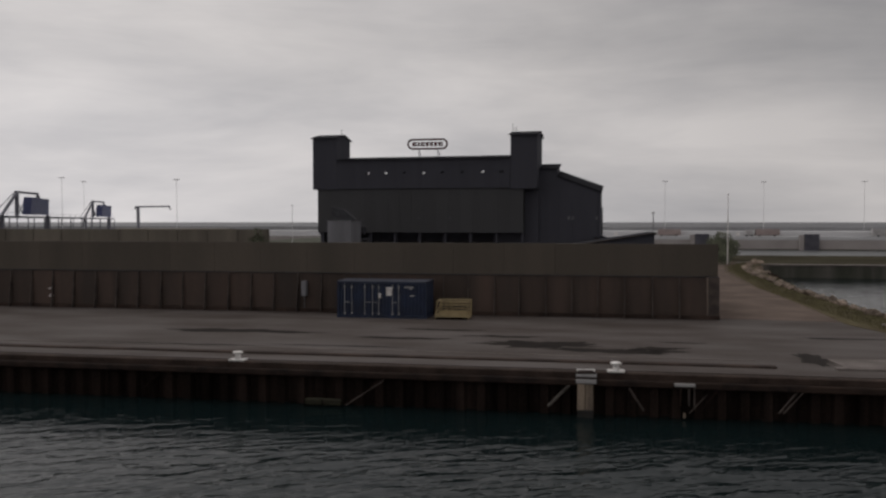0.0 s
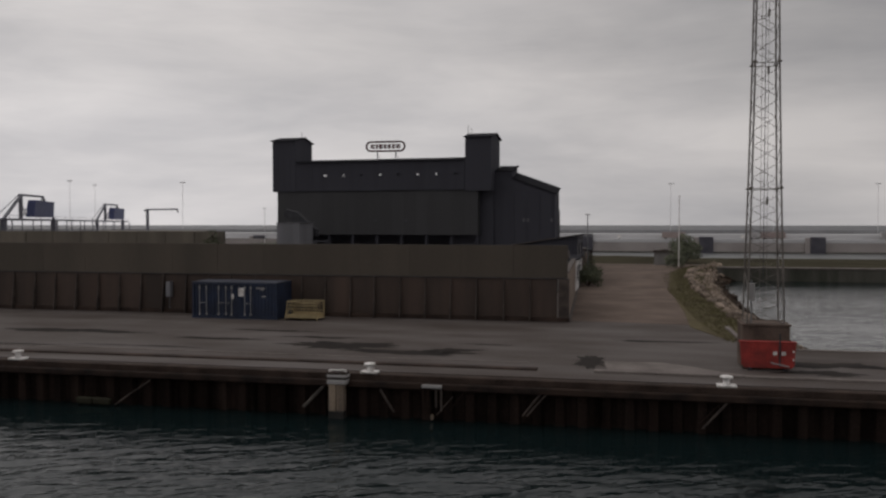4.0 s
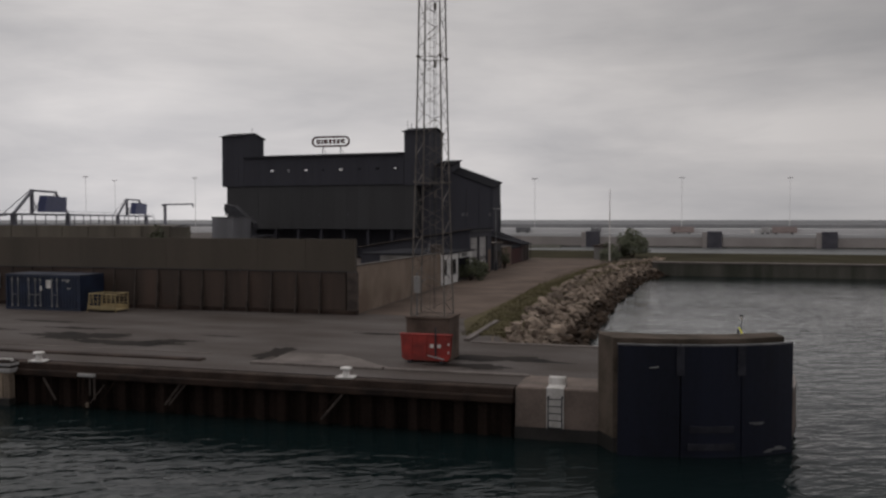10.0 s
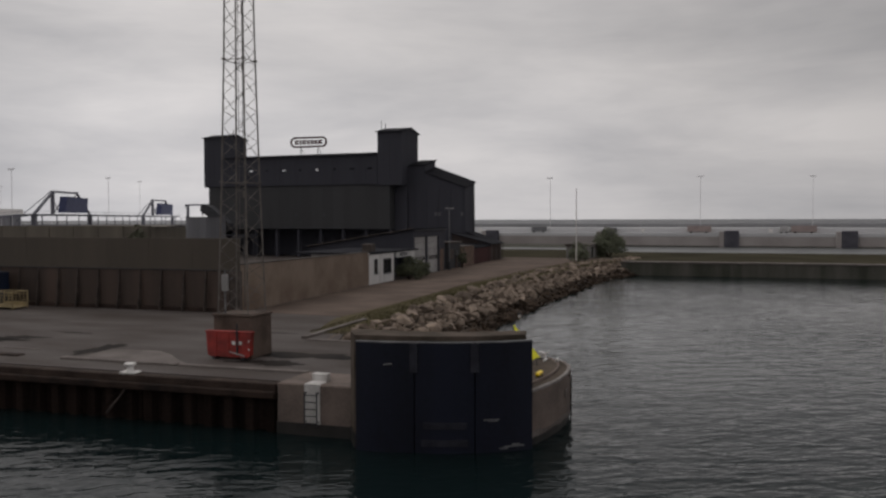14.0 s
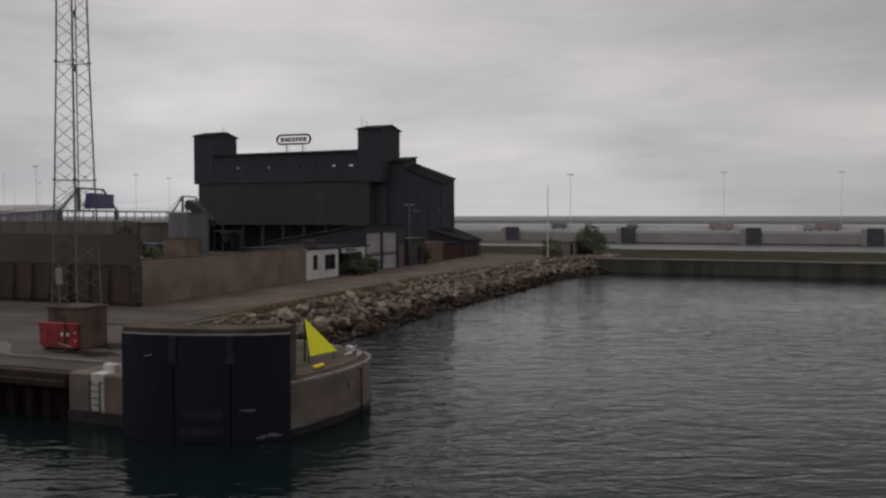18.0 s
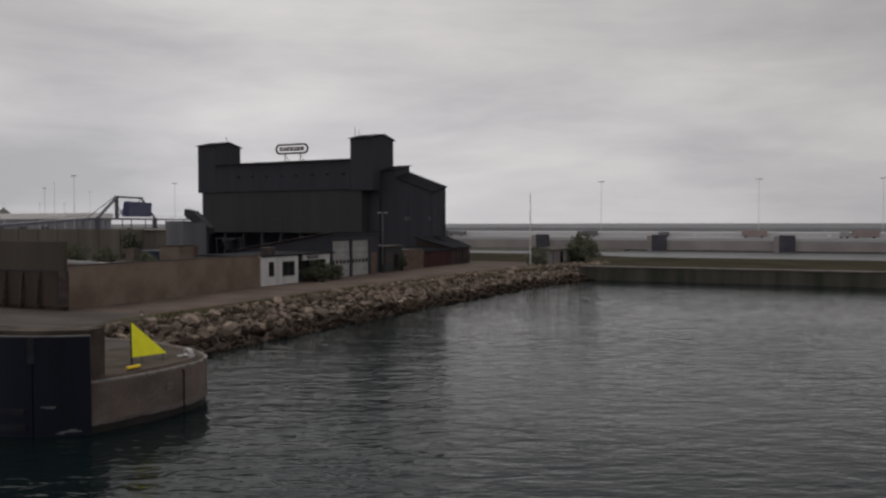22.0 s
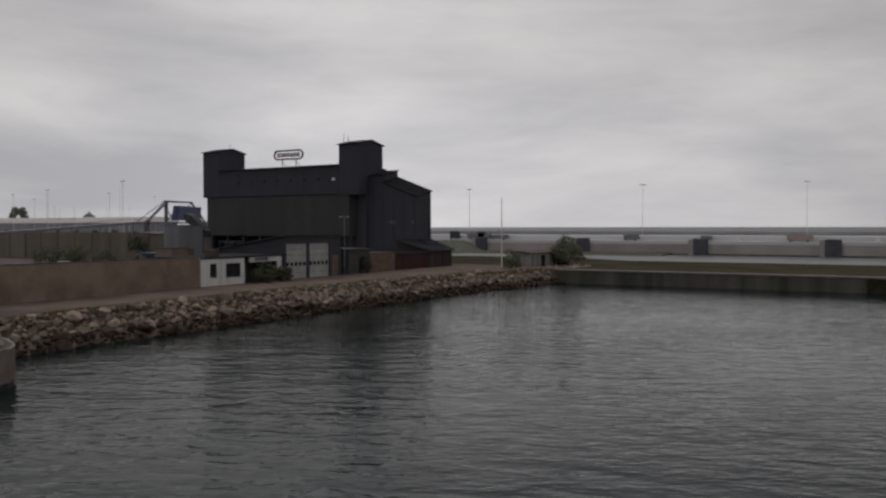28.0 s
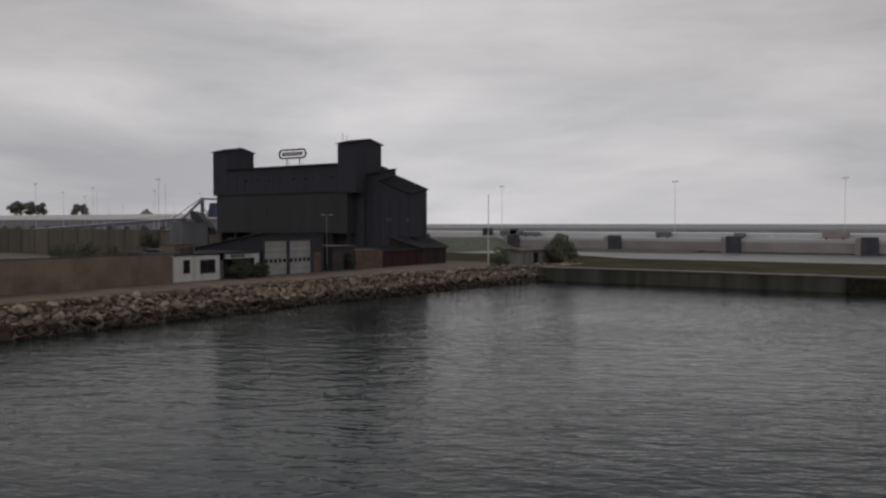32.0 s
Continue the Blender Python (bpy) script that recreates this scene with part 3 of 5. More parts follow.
for x in (-0.38, -0.16, 0.18, 0.4):
    part("strap", B(x - 0.035, x + 0.035, -0.05, 0.0, 0.35 if abs(x) > 0.3 else 0.5, 1.28), POST if x > 0 else RUST, t)
part("shackle", lathe([(0.03, -0.02), (0.06, 0.0), (0.06, 0.16), (0.03, 0.2)], 10), PILEW, t)
part("strut", R((0.9, -0.05, 1.0), (0.2, -0.05, 0.2), 0.025, 5), POST, t)

# ---------------------------------------------------------------- quay end block, ladder
end_block = structure("wall_quay_end", B(18.84, 22.4, 0.0, 2.4, -4.5, 0.02, 0.05), CONCRETE, "stained concrete block at the end of the quay")
end_wet = structure("wall_tidemark", B(18.82, 22.4, -0.012, 0.5, -4.5, -1.45), CONC_WET, "dark wet tidemark on the concrete")
white_band = structure("trim_ladder_band", B(20.0, 20.64, -0.03, 0.62, -1.45, 0.045, 0.015), BANDW, "white painted band on the wall behind the ladder")
white_step = structure("trim_ladder_step", B(19.98, 20.62, 0.64, 0.95, -0.2, 0.32, 0.03), BANDW, "white painted step block above the ladder")
t = thing("ladder", "dark steel quay ladder standing off the white painted band", "ladder", 20.34, -0.2, -1.5)
for x in (-0.25, 0.25):
    part("rail", R((x, 0, 0), (x, 0, 1.28), 0.028), DARKSTEEL, t)
    part("bracket", R((x, 0, 1.2), (x, 0.19, 1.24), 0.025), DARKSTEEL, t)
    part("bracket", R((x, 0, 0.15), (x, 0.19, 0.15), 0.025), DARKSTEEL, t)
for i in range(5):
    part("rung", R((-0.25, 0, 0.12 + 0.26 * i), (0.25, 0, 0.12 + 0.26 * i), 0.02), DARKSTEEL, t)

# ---------------------------------------------------------------- pier head
PIER = [(22.4, 0.4), (28.2, 0.5), (28.5, 1.3), (28.75, 2.4), (28.93, 3.4), (29.0, 4.6), (28.95, 5.8), (28.75, 6.7), (28.35, 7.5), (27.8, 8.15), (26.8, 8.85), (25.2, 9.6), (22.55, 10.4)]


def shrunk(pts, k, cx=25.5, cy=4.6):
    return [(cx + (x - cx) * k, cy + (y - cy) * k) for x, y in pts]


bm = bmesh.new()
prism(bm, PIER, "z", -1.56, 0.05)
pier = structure("wall_pier", bm, CONCRETE, "rounded concrete pier head with stained face")
bm = bmesh.new()
prism(bm, PIER, "z", 0.05, 0.11)
prism(bm, shrunk(PIER, 0.875), "z", 0.115, 0.21)
pier_step = structure("trim_pier_coping", bm, CONCRETE, "worn concrete lips round the pier head")
bm = bmesh.new()
prism(bm, shrunk(PIER, 0.965), "z", 0.08, 0.115)
prism(bm, shrunk(PIER, 0.85), "z", 0.18, 0.215)
pier_deck = structure("pavement_pier", bm, FENDC, "brown-grey concrete deck of the pier head")
rear_lip = structure("trim_rear_edge", B(14.6, 22.38, 10.5, 10.83, -0.3, 0.05, 0.01), SLAB, "pale concrete lip along the rear quay edge")
# dark foot of the pier, set in slightly under the face
bm = bmesh.new()
prism(bm, shrunk(PIER, 0.985), "z", -4.5, -1.561)
pier_foot = structure("wall_pier_tidemark", bm, CONC_WET, "dark foot set in below the pier head")
# ragged pale tide line and chipped rim, chip by chip along the outline
rng_p = random.Random(77)
tide_bm, rim_bm = bmesh.new(), bmesh.new()
for (ax, ay), (bx, by) in zip(PIER[1:], PIER[2:]):
    run = math.hypot(bx - ax, by - ay)
    ux, uy = (bx - ax) / run, (by - ay) / run
    s = 0.0
    while s < run - 0.02:
        e = min(run, s + rng_p.uniform(0.05, 0.14))
        quad = lambda o: [(ax + ux * s + uy * o, ay + uy * s - ux * o), (ax + ux * e + uy * o, ay + uy * e - ux * o), (ax + ux * e - uy * 0.12, ay + uy * e + ux * 0.12), (ax + ux * s - uy * 0.12, ay + uy * s + ux * 0.12)]
        mid = ((ax + bx) / 2 + ux * s, (ay + by) / 2 + uy * s, 0.0)
        low = -1.58 - rng_p.uniform(0.0, 0.03) + 0.05 * noise.noise((mid[0] * 1.3, mid[1] * 1.3, 4.0))
        prism(tide_bm, quad(rng_p.uniform(0.012, 0.03)), "z", low, -1.40 + 0.16 * noise.noise((mid[0] * 1.1, mid[1] * 1.1, 1.0)) + rng_p.uniform(-0.02, 0.03))
        if noise.noise((mid[0] * 2.3, mid[1] * 2.3, 8.0)) > -0.12:
            prism(rim_bm, quad(rng_p.uniform(0.008, 0.014)), "z", 0.045 - 0.05 * abs(noise.noise((mid[0] * 3, mid[1] * 3, 3.0))), 0.118)
        s = e
pier_line = structure("trim_pier_tide", tide_bm, SLAB, "pale ragged tide line on the pier head")
pier_rim = structure("trim_pier_rim", rim_bm, RIMW, "chipped whitish rim of the pier head")
bm = bmesh.new()
prism(bm, [(21.86, 0.05), (22.45, -0.98), (24.8, -0.75), (26.7, -0.15), (28.2, 0.85), (28.0, 1.9), (26.0, 0.9), (24.0, 0.45), (21.86, 0.6)], "z", -4.5, 2.1)
fender_wall = structure("wall_fender", bm, FENDC, "brown-grey concrete backing wall of the fender")

bm = bmesh.new()
prism(bm, [(21.84, 0.03), (22.44, -1.01), (22.6, -1.01), (22.6, 0.42), (21.84, 0.42)], "z", -4.5, -1.4)
fender_wet = structure("wall_fender_tidemark", bm, CONC_WET, "dark wet foot of the fender wall")

# three curved fender panels on the backing wall
fender = thing("fender", "black faced curved berthing fender of three panels", "fender", 22.6, -1.25, -2.4)
ARC = [(22.62, -1.27), (24.72, -1.02), (26.72, -0.42), (28.5, 0.72)]
for k, ((ax, ay), (bx, by)) in enumerate(zip(ARC, ARC[1:])):
    d = Vector((bx - ax, by - ay, 0)).normalized()
    nrm = Vector((d.y, -d.x, 0))
    L = math.hypot(bx - ax, by - ay)
    pts = []
    g = 0.025
    for i in range(7):
        s = g + (L - 2 * g) * i / 6
        o = 0.10 * math.sin(math.pi * i / 6)
        pts.append((ax + d.x * s + nrm.x * o - 22.6, ay + d.y * s + nrm.y * o + 1.25))
    inner = [(x - nrm.x * 0.16, y - nrm.y * 0.16) for x, y in pts][::-1]
    pn = part("fender_panel", prism(bmesh.new(), pts + inner, "z", 0.0, 4.30), RUBBER, fender)
    top = [(x + nrm.x * 0.015, y + nrm.y * 0.015) for x, y in pts] + inner
    part("edge_strip", prism(bmesh.new(), top, "z", 4.302, 4.345), GALV, pn, "worn bright steel top edge")
    if k < 2:
        part("joint_plate", prism(bmesh.new(), [(bx - 0.13 - 22.6, by + 1.25 - 0.11), (bx + 0.13 - 22.6, by + 1.25 - 0.05), (bx + 0.13 - 22.6, by + 1.4), (bx - 0.13 - 22.6, by + 1.4)], "z", 3.3, 4.30), JOINT, fender, "dusty grey joint plate")
    if k == 1:
        for z, w in ((1.35, 1.5), (0.75, 1.6)):
            mx, my = (ax + bx) / 2 - 22.6, (ay + by) / 2 + 1.25
            part("scuff_bar", prism(bmesh.new(), [(mx - d.x * w / 2 + nrm.x * 0.13, my - d.y * w / 2 + nrm.y * 0.13), (mx + d.x * w / 2 + nrm.x * 0.13, my + d.y * w / 2 + nrm.y * 0.13), (mx + d.x * w / 2, my + d.y * w / 2), (mx - d.x * w / 2, my - d.y * w / 2)], "z", z, z + 0.22), JOINT, fender, "scraped horizontal rubbing bar")
part("hand_hold", R((1.1, -0.06, 3.55), (1.4, -0.06, 3.6), 0.03), GALV, fender)
d3 = Vector((28.5 - 26.72, 0.72 + 0.42, 0)).normalized()
n3 = Vector((d3.y, -d3.x, 0))
rng_s = random.Random(5)
for s0, s1, z0 in ((0.3, 0.95, 1.62), (0.45, 0.8, 1.58), (1.0, 1.75, 0.66), (1.3, 1.6, 0.72), (0.85, 1.15, 0.6)):
    o = 0.10 * math.sin(math.pi * (s0 + s1) / 4.23)
    q = [(4.12 + d3.x * s + n3.x * v, 0.83 + d3.y * s + n3.y * v) for s, v in ((s0, o + 0.012), (s1, o + 0.012), (s1, o - 0.05), (s0, o - 0.05))]
    part("scrape_mark", prism(bmesh.new(), q, "z", z0, z0 + rng_s.uniform(0.03, 0.06)), GALV, fender, "pale scrape mark")

# yellow triangular day mark, amber bar and small fittings
t = thing("day_mark", "fluorescent yellow triangular board leaning on short posts on the pier head", "day mark", 27.0, 4.35, 0.215)
bm = bmesh.new()
corners = [Vector((0.47, -0.44, 0.35)), Vector((0.75, 1.24, 0.33)), Vector((-0.05, 0.04, 1.75))]
nb_ = (corners[1] - corners[0]).cross(corners[2] - corners[0]).normalized() * 0.04
fa = [bm.verts.new(c) for c in corners]
fb = [bm.verts.new(c - nb_) for c in corners]
bm.faces.new(fa)
bm.faces.new(fb[::-1])
for i in range(3):
    bm.faces.new((fa[i], fb[i], fb[(i + 1) % 3], fa[(i + 1) % 3]))
part("board", bm, SIGNY, t)
part("post", R((-0.1, 0.06, 0), (-0.1, 0.06, 1.65), 0.04), DARKSTEEL, t)
part("post", R((0.36, -0.4, 0), (0.36, -0.4, 0.42), 0.025), DARKSTEEL, t)
part("post", R((0.62, 1.15, 0), (0.62, 1.15, 0.42), 0.018), DARKSTEEL, t)
t = thing("marker_light", "small navigation lamp with white lens on a thin pole", "lamp", 27.06, 4.85, 0.215)
part("pole", R((0, 0, 0), (0, 0, 1.98), 0.012), DARKSTEEL, t)
part("lens", lathe([(0.03, 1.98), (0.06, 2.01), (0.06, 2.1), (0.03, 2.12)], 10), STEELW, t, "white glass lens")
part("cap", lathe([(0.07, 2.122), (0.06, 2.17), (0.01, 2.2)], 10), DARKSTEEL, t)
t = thing("amber_bar", "bright amber reflector bar lying on the pier edge", "reflector", 28.2, 3.2, 0.215)
part("bar", B(-0.08, 0.08, -0.36, 0.36, 0.05, 0.17, 0.03), ORANGEY, t)
part("foot", B(-0.07, 0.07, -0.3, 0.3, 0, 0.05), DARKSTEEL, t)
t = thing("mooring_hook", "white painted mooring hook on the pier edge", "hook", 27.5, 7.3, 0.215)
part("base", B(-0.2, 0.2, -0.18, 0.18, 0, 0.05, 0.02), DARKSTEEL, t)
bm = bmesh.new()
prism(bm, [(-0.17, 0.05), (0.14, 0.05), (0.14, 0.16), (0.02, 0.27), (-0.17, 0.27)], "y", -0.12, 0.12)
part("housing", bm, STEELW, t)
part("horn", R((0.1, 0, 0.2), (0.3, 0, 0.3), 0.035, 8, 0.02), STEELW, t)
part("pin", R((-0.02, -0.2, 0.16), (-0.02, 0.2, 0.16), 0.025), DARKSTEEL, t)
t = thing("deck_cleat", "small white two-horned deck cleat on the rim", "cleat", 28.25, 6.6, 0.215)
part("foot", B(-0.06, 0.06, -0.1, 0.1, 0, 0.08, 0.01), STEELW, t)
part("horns", R((0, -0.2, 0.11), (0, 0.2, 0.11), 0.035, 8), STEELW, t)
t = thing("rim_plate", "short white plate beside the mooring hook", "plate", 27.75, 6.6, 0.215)
part("strip", B(-0.05, 0.05, -0.3, 0.3, 0.02, 0.1, 0.02), STEELW, t)
part("foot", B(-0.04, 0.04, -0.25, 0.25, 0, 0.02), DARKSTEEL, t)
t = thing("hanging_chain", "rusty chain hanging down the pier head face", "chain", 29.06, 5.2, -1.95)
for k in range(15):
    lk = part("link", lathe([(0.015, 0.0), (0.035, 0.03), (0.035, 0.09), (0.015, 0.12)], 6), RUST, t)
    lk.matrix_basis = pose(0.01 * (k % 2), 0, 0.125 * k)
part("shackle", R((-0.1, 0, 1.9), (0.03, 0, 1.86), 0.03, 6), RUST, t)

t = thing("depth_plate", "small pale plate on the pier head face", "plate", 28.995, 4.4, -0.75)
part("plate", B(0.0, 0.04, -0.17, 0.17, 0, 0.3, 0.005), SLAB, t)
part("marking", B(0.041, 0.046, -0.09, 0.09, 0.1, 0.2), CONCRETE, t, "illegible dark marking")
# ---------------------------------------------------------------- rock revetment
def shore(y):
    """Inner (top) and outer (waterline) x of the rock slope at y."""
    ins = np.interp(y, [10.9, 13, 24, 50, 76, 88, 100, 106, 110], [16.5, 16.0, 15.2, 14.5, 15.5, 17.0, 20.5, 21.5, 22])
    out = np.interp(y, [10.9, 13, 24, 50, 70, 84, 94, 100, 106, 110], [19.9, 19.0, 18.8, 18.9, 19.5, 20.6, 22.8, 25.0, 25.6, 24.0])
    return float(ins), float(out)


bm = bmesh.new()
rows_ = []
for i in range(60):
    y = 10.9 + (107.5 - 10.9) * i / 59
    a, b = shore(y)
    rows_.append([bm.verts.new(p) for p in ((a - 0.9, y, 0.02), (a, y, -0.12), ((a + b) / 2, y, -1.0), (b + 0.3, y, -2.2), (b + 3, y, -4.4))])
for p, q in zip(rows_, rows_[1:]):
    for j in range(4):
        bm.faces.new((p[j], p[j + 1], q[j + 1], q[j]))
bank = structure("ground_bank", bm, EARTH, "dark earth slope under the rocks")
# ---------------------------------------------------------------- bulk storage wall along the yard
YW, XE = 20.6, 4.5
storage = thing("wall_storage", "tall rust-brown storage wall with steel posts and dark upper plating", "wall", 0, 0, 0, kind="structure")
PITCH = 1.735
lowp = part("wall_panel", B(-PITCH / 2 + 0.01, PITCH / 2 - 0.01, YW, YW + 0.28, 0.28, 2.74), WALLLOW, storage)
lowp.matrix_basis = pose(2.1 + PITCH * 0.5, 0, 0)
kerb = part("plinth", B(-PITCH / 2 + 0.004, PITCH / 2 - 0.004, YW - 0.16, YW + 0.28, 0.0, 0.27, 0.02), COPING, storage)
kerb.matrix_basis = pose(2.1 + PITCH * 0.5, 0, 0)
upp = part("plate", B(-PITCH + 0.006, PITCH - 0.006, YW - 0.02, YW + 0.3, 2.80, 4.9), WALLTOP, storage)
upp.matrix_basis = pose(XE - PITCH, 0, 0)
bm = bmesh.new()
prism(bm, [(YW - 0.003, 0.27), (YW - 0.003, 2.74), (YW - 0.1, 2.74), (YW - 0.42, 0.27), (YW - 0.42, 0.0), (YW - 0.17, 0.0), (YW - 0.17, 0.27)], "x", -0.035, 0.035)
post = part("post", bm, POST, storage)
post.matrix_basis = pose(2.1, 0, 0)
random.seed(8)
for i in range(1, 66):
    again(lowp, 2.1 + PITCH * (0.5 - i), random.uniform(-0.02, 0.02))
    again(kerb, 2.1 + PITCH * (0.5 - i))
    again(post, 2.1 - PITCH * i + random.uniform(-0.04, 0.04), random.uniform(0, 0.05))
for i in range(1, 33):
    again(upp, XE - PITCH * (1 + 2 * i), random.uniform(-0.006, 0.006))
part("ledger", B(-110.8, XE + 0.04, YW - 0.06, YW + 0.3, 2.745, 2.795), DARKSTEEL, storage)
part("end_post", B(3.93, XE + 0.1, YW - 0.05, YW + 0.32, 0.27, 2.74), POST, storage)
part("plinth", B(2.1 + PITCH + 0.004, XE + 0.12, YW - 0.16, YW + 0.28, 0, 0.27), COPING, storage)
writing("bay_number", "2", 1.0, STEELW, storage, pose(-43.2, YW - 0.06, 0.78, 90, 0, 0))
t = thing("meter_cabinet", "white electrical cabinet fixed to the storage wall", "cabinet", -23.4, YW - 0.3, 1.15)
part("body", B(-0.17, 0.17, -0.1, 0.28, 0, 1.05, 0.02), GREYCLAD, t)
part("door", B(-0.15, 0.15, -0.13, -0.1, 0.04, 1.0), GREYCLAD, t)
part("conduit", R((0, 0.1, -0.85), (0, 0.1, 0), 0.03), GALV, t)

# ---------------------------------------------------------------- shipping container in front of the wall
def shipping_container(x, y):
    t = thing("shipping_container", "navy blue steel shipping container with locking bars, closed", "container", x, y, 0)
    L, D, H = 6.06, 2.44, 2.44
    part("base_frame", B(0, L, 0, D, 0.0, 0.16), NAVY, t)
    part("roof", B(0, L, 0.0, D, H - 0.08, H), ROOFBLUE, t, "dusty blue-grey roof")
    part("top_rail", B(0, L, -0.02, 0.1, H - 0.2, H - 0.08), NAVY, t)
    for px, py in ((0, 0), (L - 0.14, 0), (0, D - 0.14), (L - 0.14, D - 0.14)):
        part("corner_post", B(px, px + 0.14, py, py + 0.14, 0.16, H - 0.08), NAVY, t)
    n = 4
    w = (L - 0.28) / n
    for i in range(n):
        bm = bmesh.new()
        pts = []
        m = 6
        for j in range(m):
            a = 0.14 + i * w + w * (j / m)
            q = w / m
            pts += [(a, 0.10), (a + 0.3 * q, 0.10), (a + 0.45 * q, 0.06), (a + 0.85 * q, 0.06)]
        pts += [(0.14 + (i + 1) * w - 0.01, 0.10), (0.14 + (i + 1) * w - 0.01, 0.15), (0.14 + i * w, 0.15)]
        dr = part("door_leaf", prism(bm, pts, "z", 0.17, H - 0.21), NAVY, t)
        bars = ((0.53, 1.02), (1.9, 2.43, 2.84), (3.78, 4.2), ())[i]
        for x0 in bars:
            part("locking_bar", R((x0, 0.01, 0.2), (x0, 0.01, H - 0.22), 0.022), GATEW, dr)
            for z0 in (0.26, 2.0):
                part("bar_bracket", B(x0 - 0.06, x0 + 0.06, -0.03, 0.07, z0, z0 + 0.07), GATEW, dr)
        for x0, x1 in zip(bars[:-1], bars[1:]):
            part("handle", B(x0, x0 + 0.75 * (x1 - x0), -0.035, 0.0, 1.02, 1.06), GATEW, dr)
    for xs in (0.0, L):
        bm = bmesh.new()
        pts = []
        for j in range(10):
            a = 0.15 + 2.14 * j / 10
            k = 0.03 if xs == 0 else -0.03
            pts += [(xs, a), (xs, a + 0.08), (xs + k, a + 0.11), (xs + k, a + 0.19)]
        q = 0.06 if xs == 0 else -0.06
        pts += [(xs + q, 2.29), (xs + q, 0.15)]
        part("end_wall", prism(bm, pts, "z", 0.16, H - 0.08), NAVY, t)
    part("back_wall", B(0.14, L - 0.14, D - 0.1, D - 0.04, 0.16, H - 0.08), NAVY, t)
    nt = part("notice", B(3.36, 3.74, -0.05, -0.035, 1.5, 2.05), STEELW, t, "white paper notice")
    part("notice", B(2.85, 3.02, -0.05, -0.035, 1.32, 1.65), STEELW, t, "white paper notice")
    for bx, bz, bw in ((4.55, 2.0, 0.65), (4.9, 1.9, 0.2), (4.95, 1.45, 0.3)):
        part("marking", B(bx, bx + bw, 0.045, 0.055, bz, bz + 0.1), GATEW, t, "illegible pale stencilled marking")
    return t


shipping_container(-20.2, 17.75)

# yellow steel cage pallet
t = thing("cage_pallet", "yellow painted steel cage with solid low sides", "cage", -13.6, 17.7, 0)
W, D, H = 2.25, 1.4, 1.2
for x in (0, W - 0.07):
    for y in (0, D - 0.07):
        lean = 0.16 if x == 0 else 0.0
        part("corner_post", R((x + 0.035, y + 0.035, 0.0), (x + 0.035 + lean, y + 0.035, H), 0.04, 6), YELLOW, t)
for y in (0.03, D - 0.03):
    part("top_rail", R((0.18, y, H), (W - 0.03, y, H), 0.04), YELLOW, t)
    part("mid_rail", R((0.14, y, 0.98), (W - 0.03, y, 0.98), 0.03), YELLOW, t)
for x in (0.19, W - 0.04):
    part("end_rail", R((x, 0, H), (x, D, H), 0.04), YELLOW, t)
part("floor", B(0, W, 0, D, 0.1, 0.16), YELLOW, t)
part("back_sheet", B(0.1, W - 0.05, D - 0.08, D - 0.04, 0.16, 0.45), YELLOW, t)
part("front_sheet", B(0.05, W - 0.05, 0.0, 0.03, 0.1, 0.42), YELLOW, t)
part("brace", R((0.05, 0.0, 0.2), (0.5, 0.0, H), 0.03), YELLOW, t)
for y in (0.02, D - 0.05):
    for x in (0.5, 0.85, 1.2, 1.55, 1.9):
        part("upright", R((x, y, 0.42), (x, y, H), 0.022), YELLOW, t)
    for z in (0.6, 0.78):
        part("mesh_bar", R((0.14, y, z), (W - 0.03, y, z), 0.014, 4), YELLOW, t)
for x in (0.12, W - 0.05):
    part("end_bar", R((x, 0, 0.6), (x, D, 0.6), 0.02, 4), YELLOW, t)

# ---------------------------------------------------------------- lattice mast, its plinth and the red barrier
t = thing("mast_plinth", "stained concrete block foundation of the lattice mast", "plinth", 14.1, 5.35, 0)
part("block", B(-0.95, 1.0, -0.85, 0.9, 0, 1.86, 0.04), PLINTHC, t)
part("top_slab", B(-1.0, 1.05, -0.9, 0.95, 1.864, 1.95, 0.02), PLINTHC, t)

mast = thing("lattice_mast", "tall grey four-legged steel lattice mast with inside ladder", "mast", 14.11, 5.35, 1.95)
HM = 33.0


def leg(k, z):
    w = np.interp(z, [0, 3.7, 9.0, 14.5, HM], [0.76, 0.65, 0.54, 0.44, 0.32])
    return Vector((w * (1, 1, -1, -1)[k], w * (-1, 1, 1, -1)[k], z))


levels = [0.0, 0.7]
while levels[-1] < HM - 0.5:
    levels.append(levels[-1] + np.interp(levels[-1], [0, 12, HM], [0.72, 0.66, 0.58]))
for k in range(4):
    for za, zb in ((0, 5.85), (5.85, 11.3), (11.3, 16.7), (16.7, HM)):
        part("leg", R(leg(k, za), leg(k, zb), 0.037 if za < 14 else 0.033, 6), MASTS, mast)
    for z in (5.85, 11.3, 16.7, 22.2):
        part("flange", lathe([(0.10, 0), (0.10, 0.07)], 8), MASTS, mast).matrix_basis = Matrix.Translation(leg(k, z))
    for i, (za, zb) in enumerate(zip(levels, levels[1:])):
        a, b = (k, (k + 1) % 4) if i % 2 else ((k + 1) % 4, k)
        part("brace", R(leg(a, za), leg(b, zb), 0.0145, 4), MASTS, mast)
    for z in (0.02, 5.85, 11.3, 16.7, 22.2):
        part("girt", R(leg(k, z), leg((k + 1) % 4, z), 0.018, 4), MASTS, mast)
for dx in (-0.14, 0.14):
    part("ladder_rail", R((dx, 0.1, 0.3), (dx, 0.1, HM - 0.5), 0.012, 4), MASTS, mast)
bm = bmesh.new()
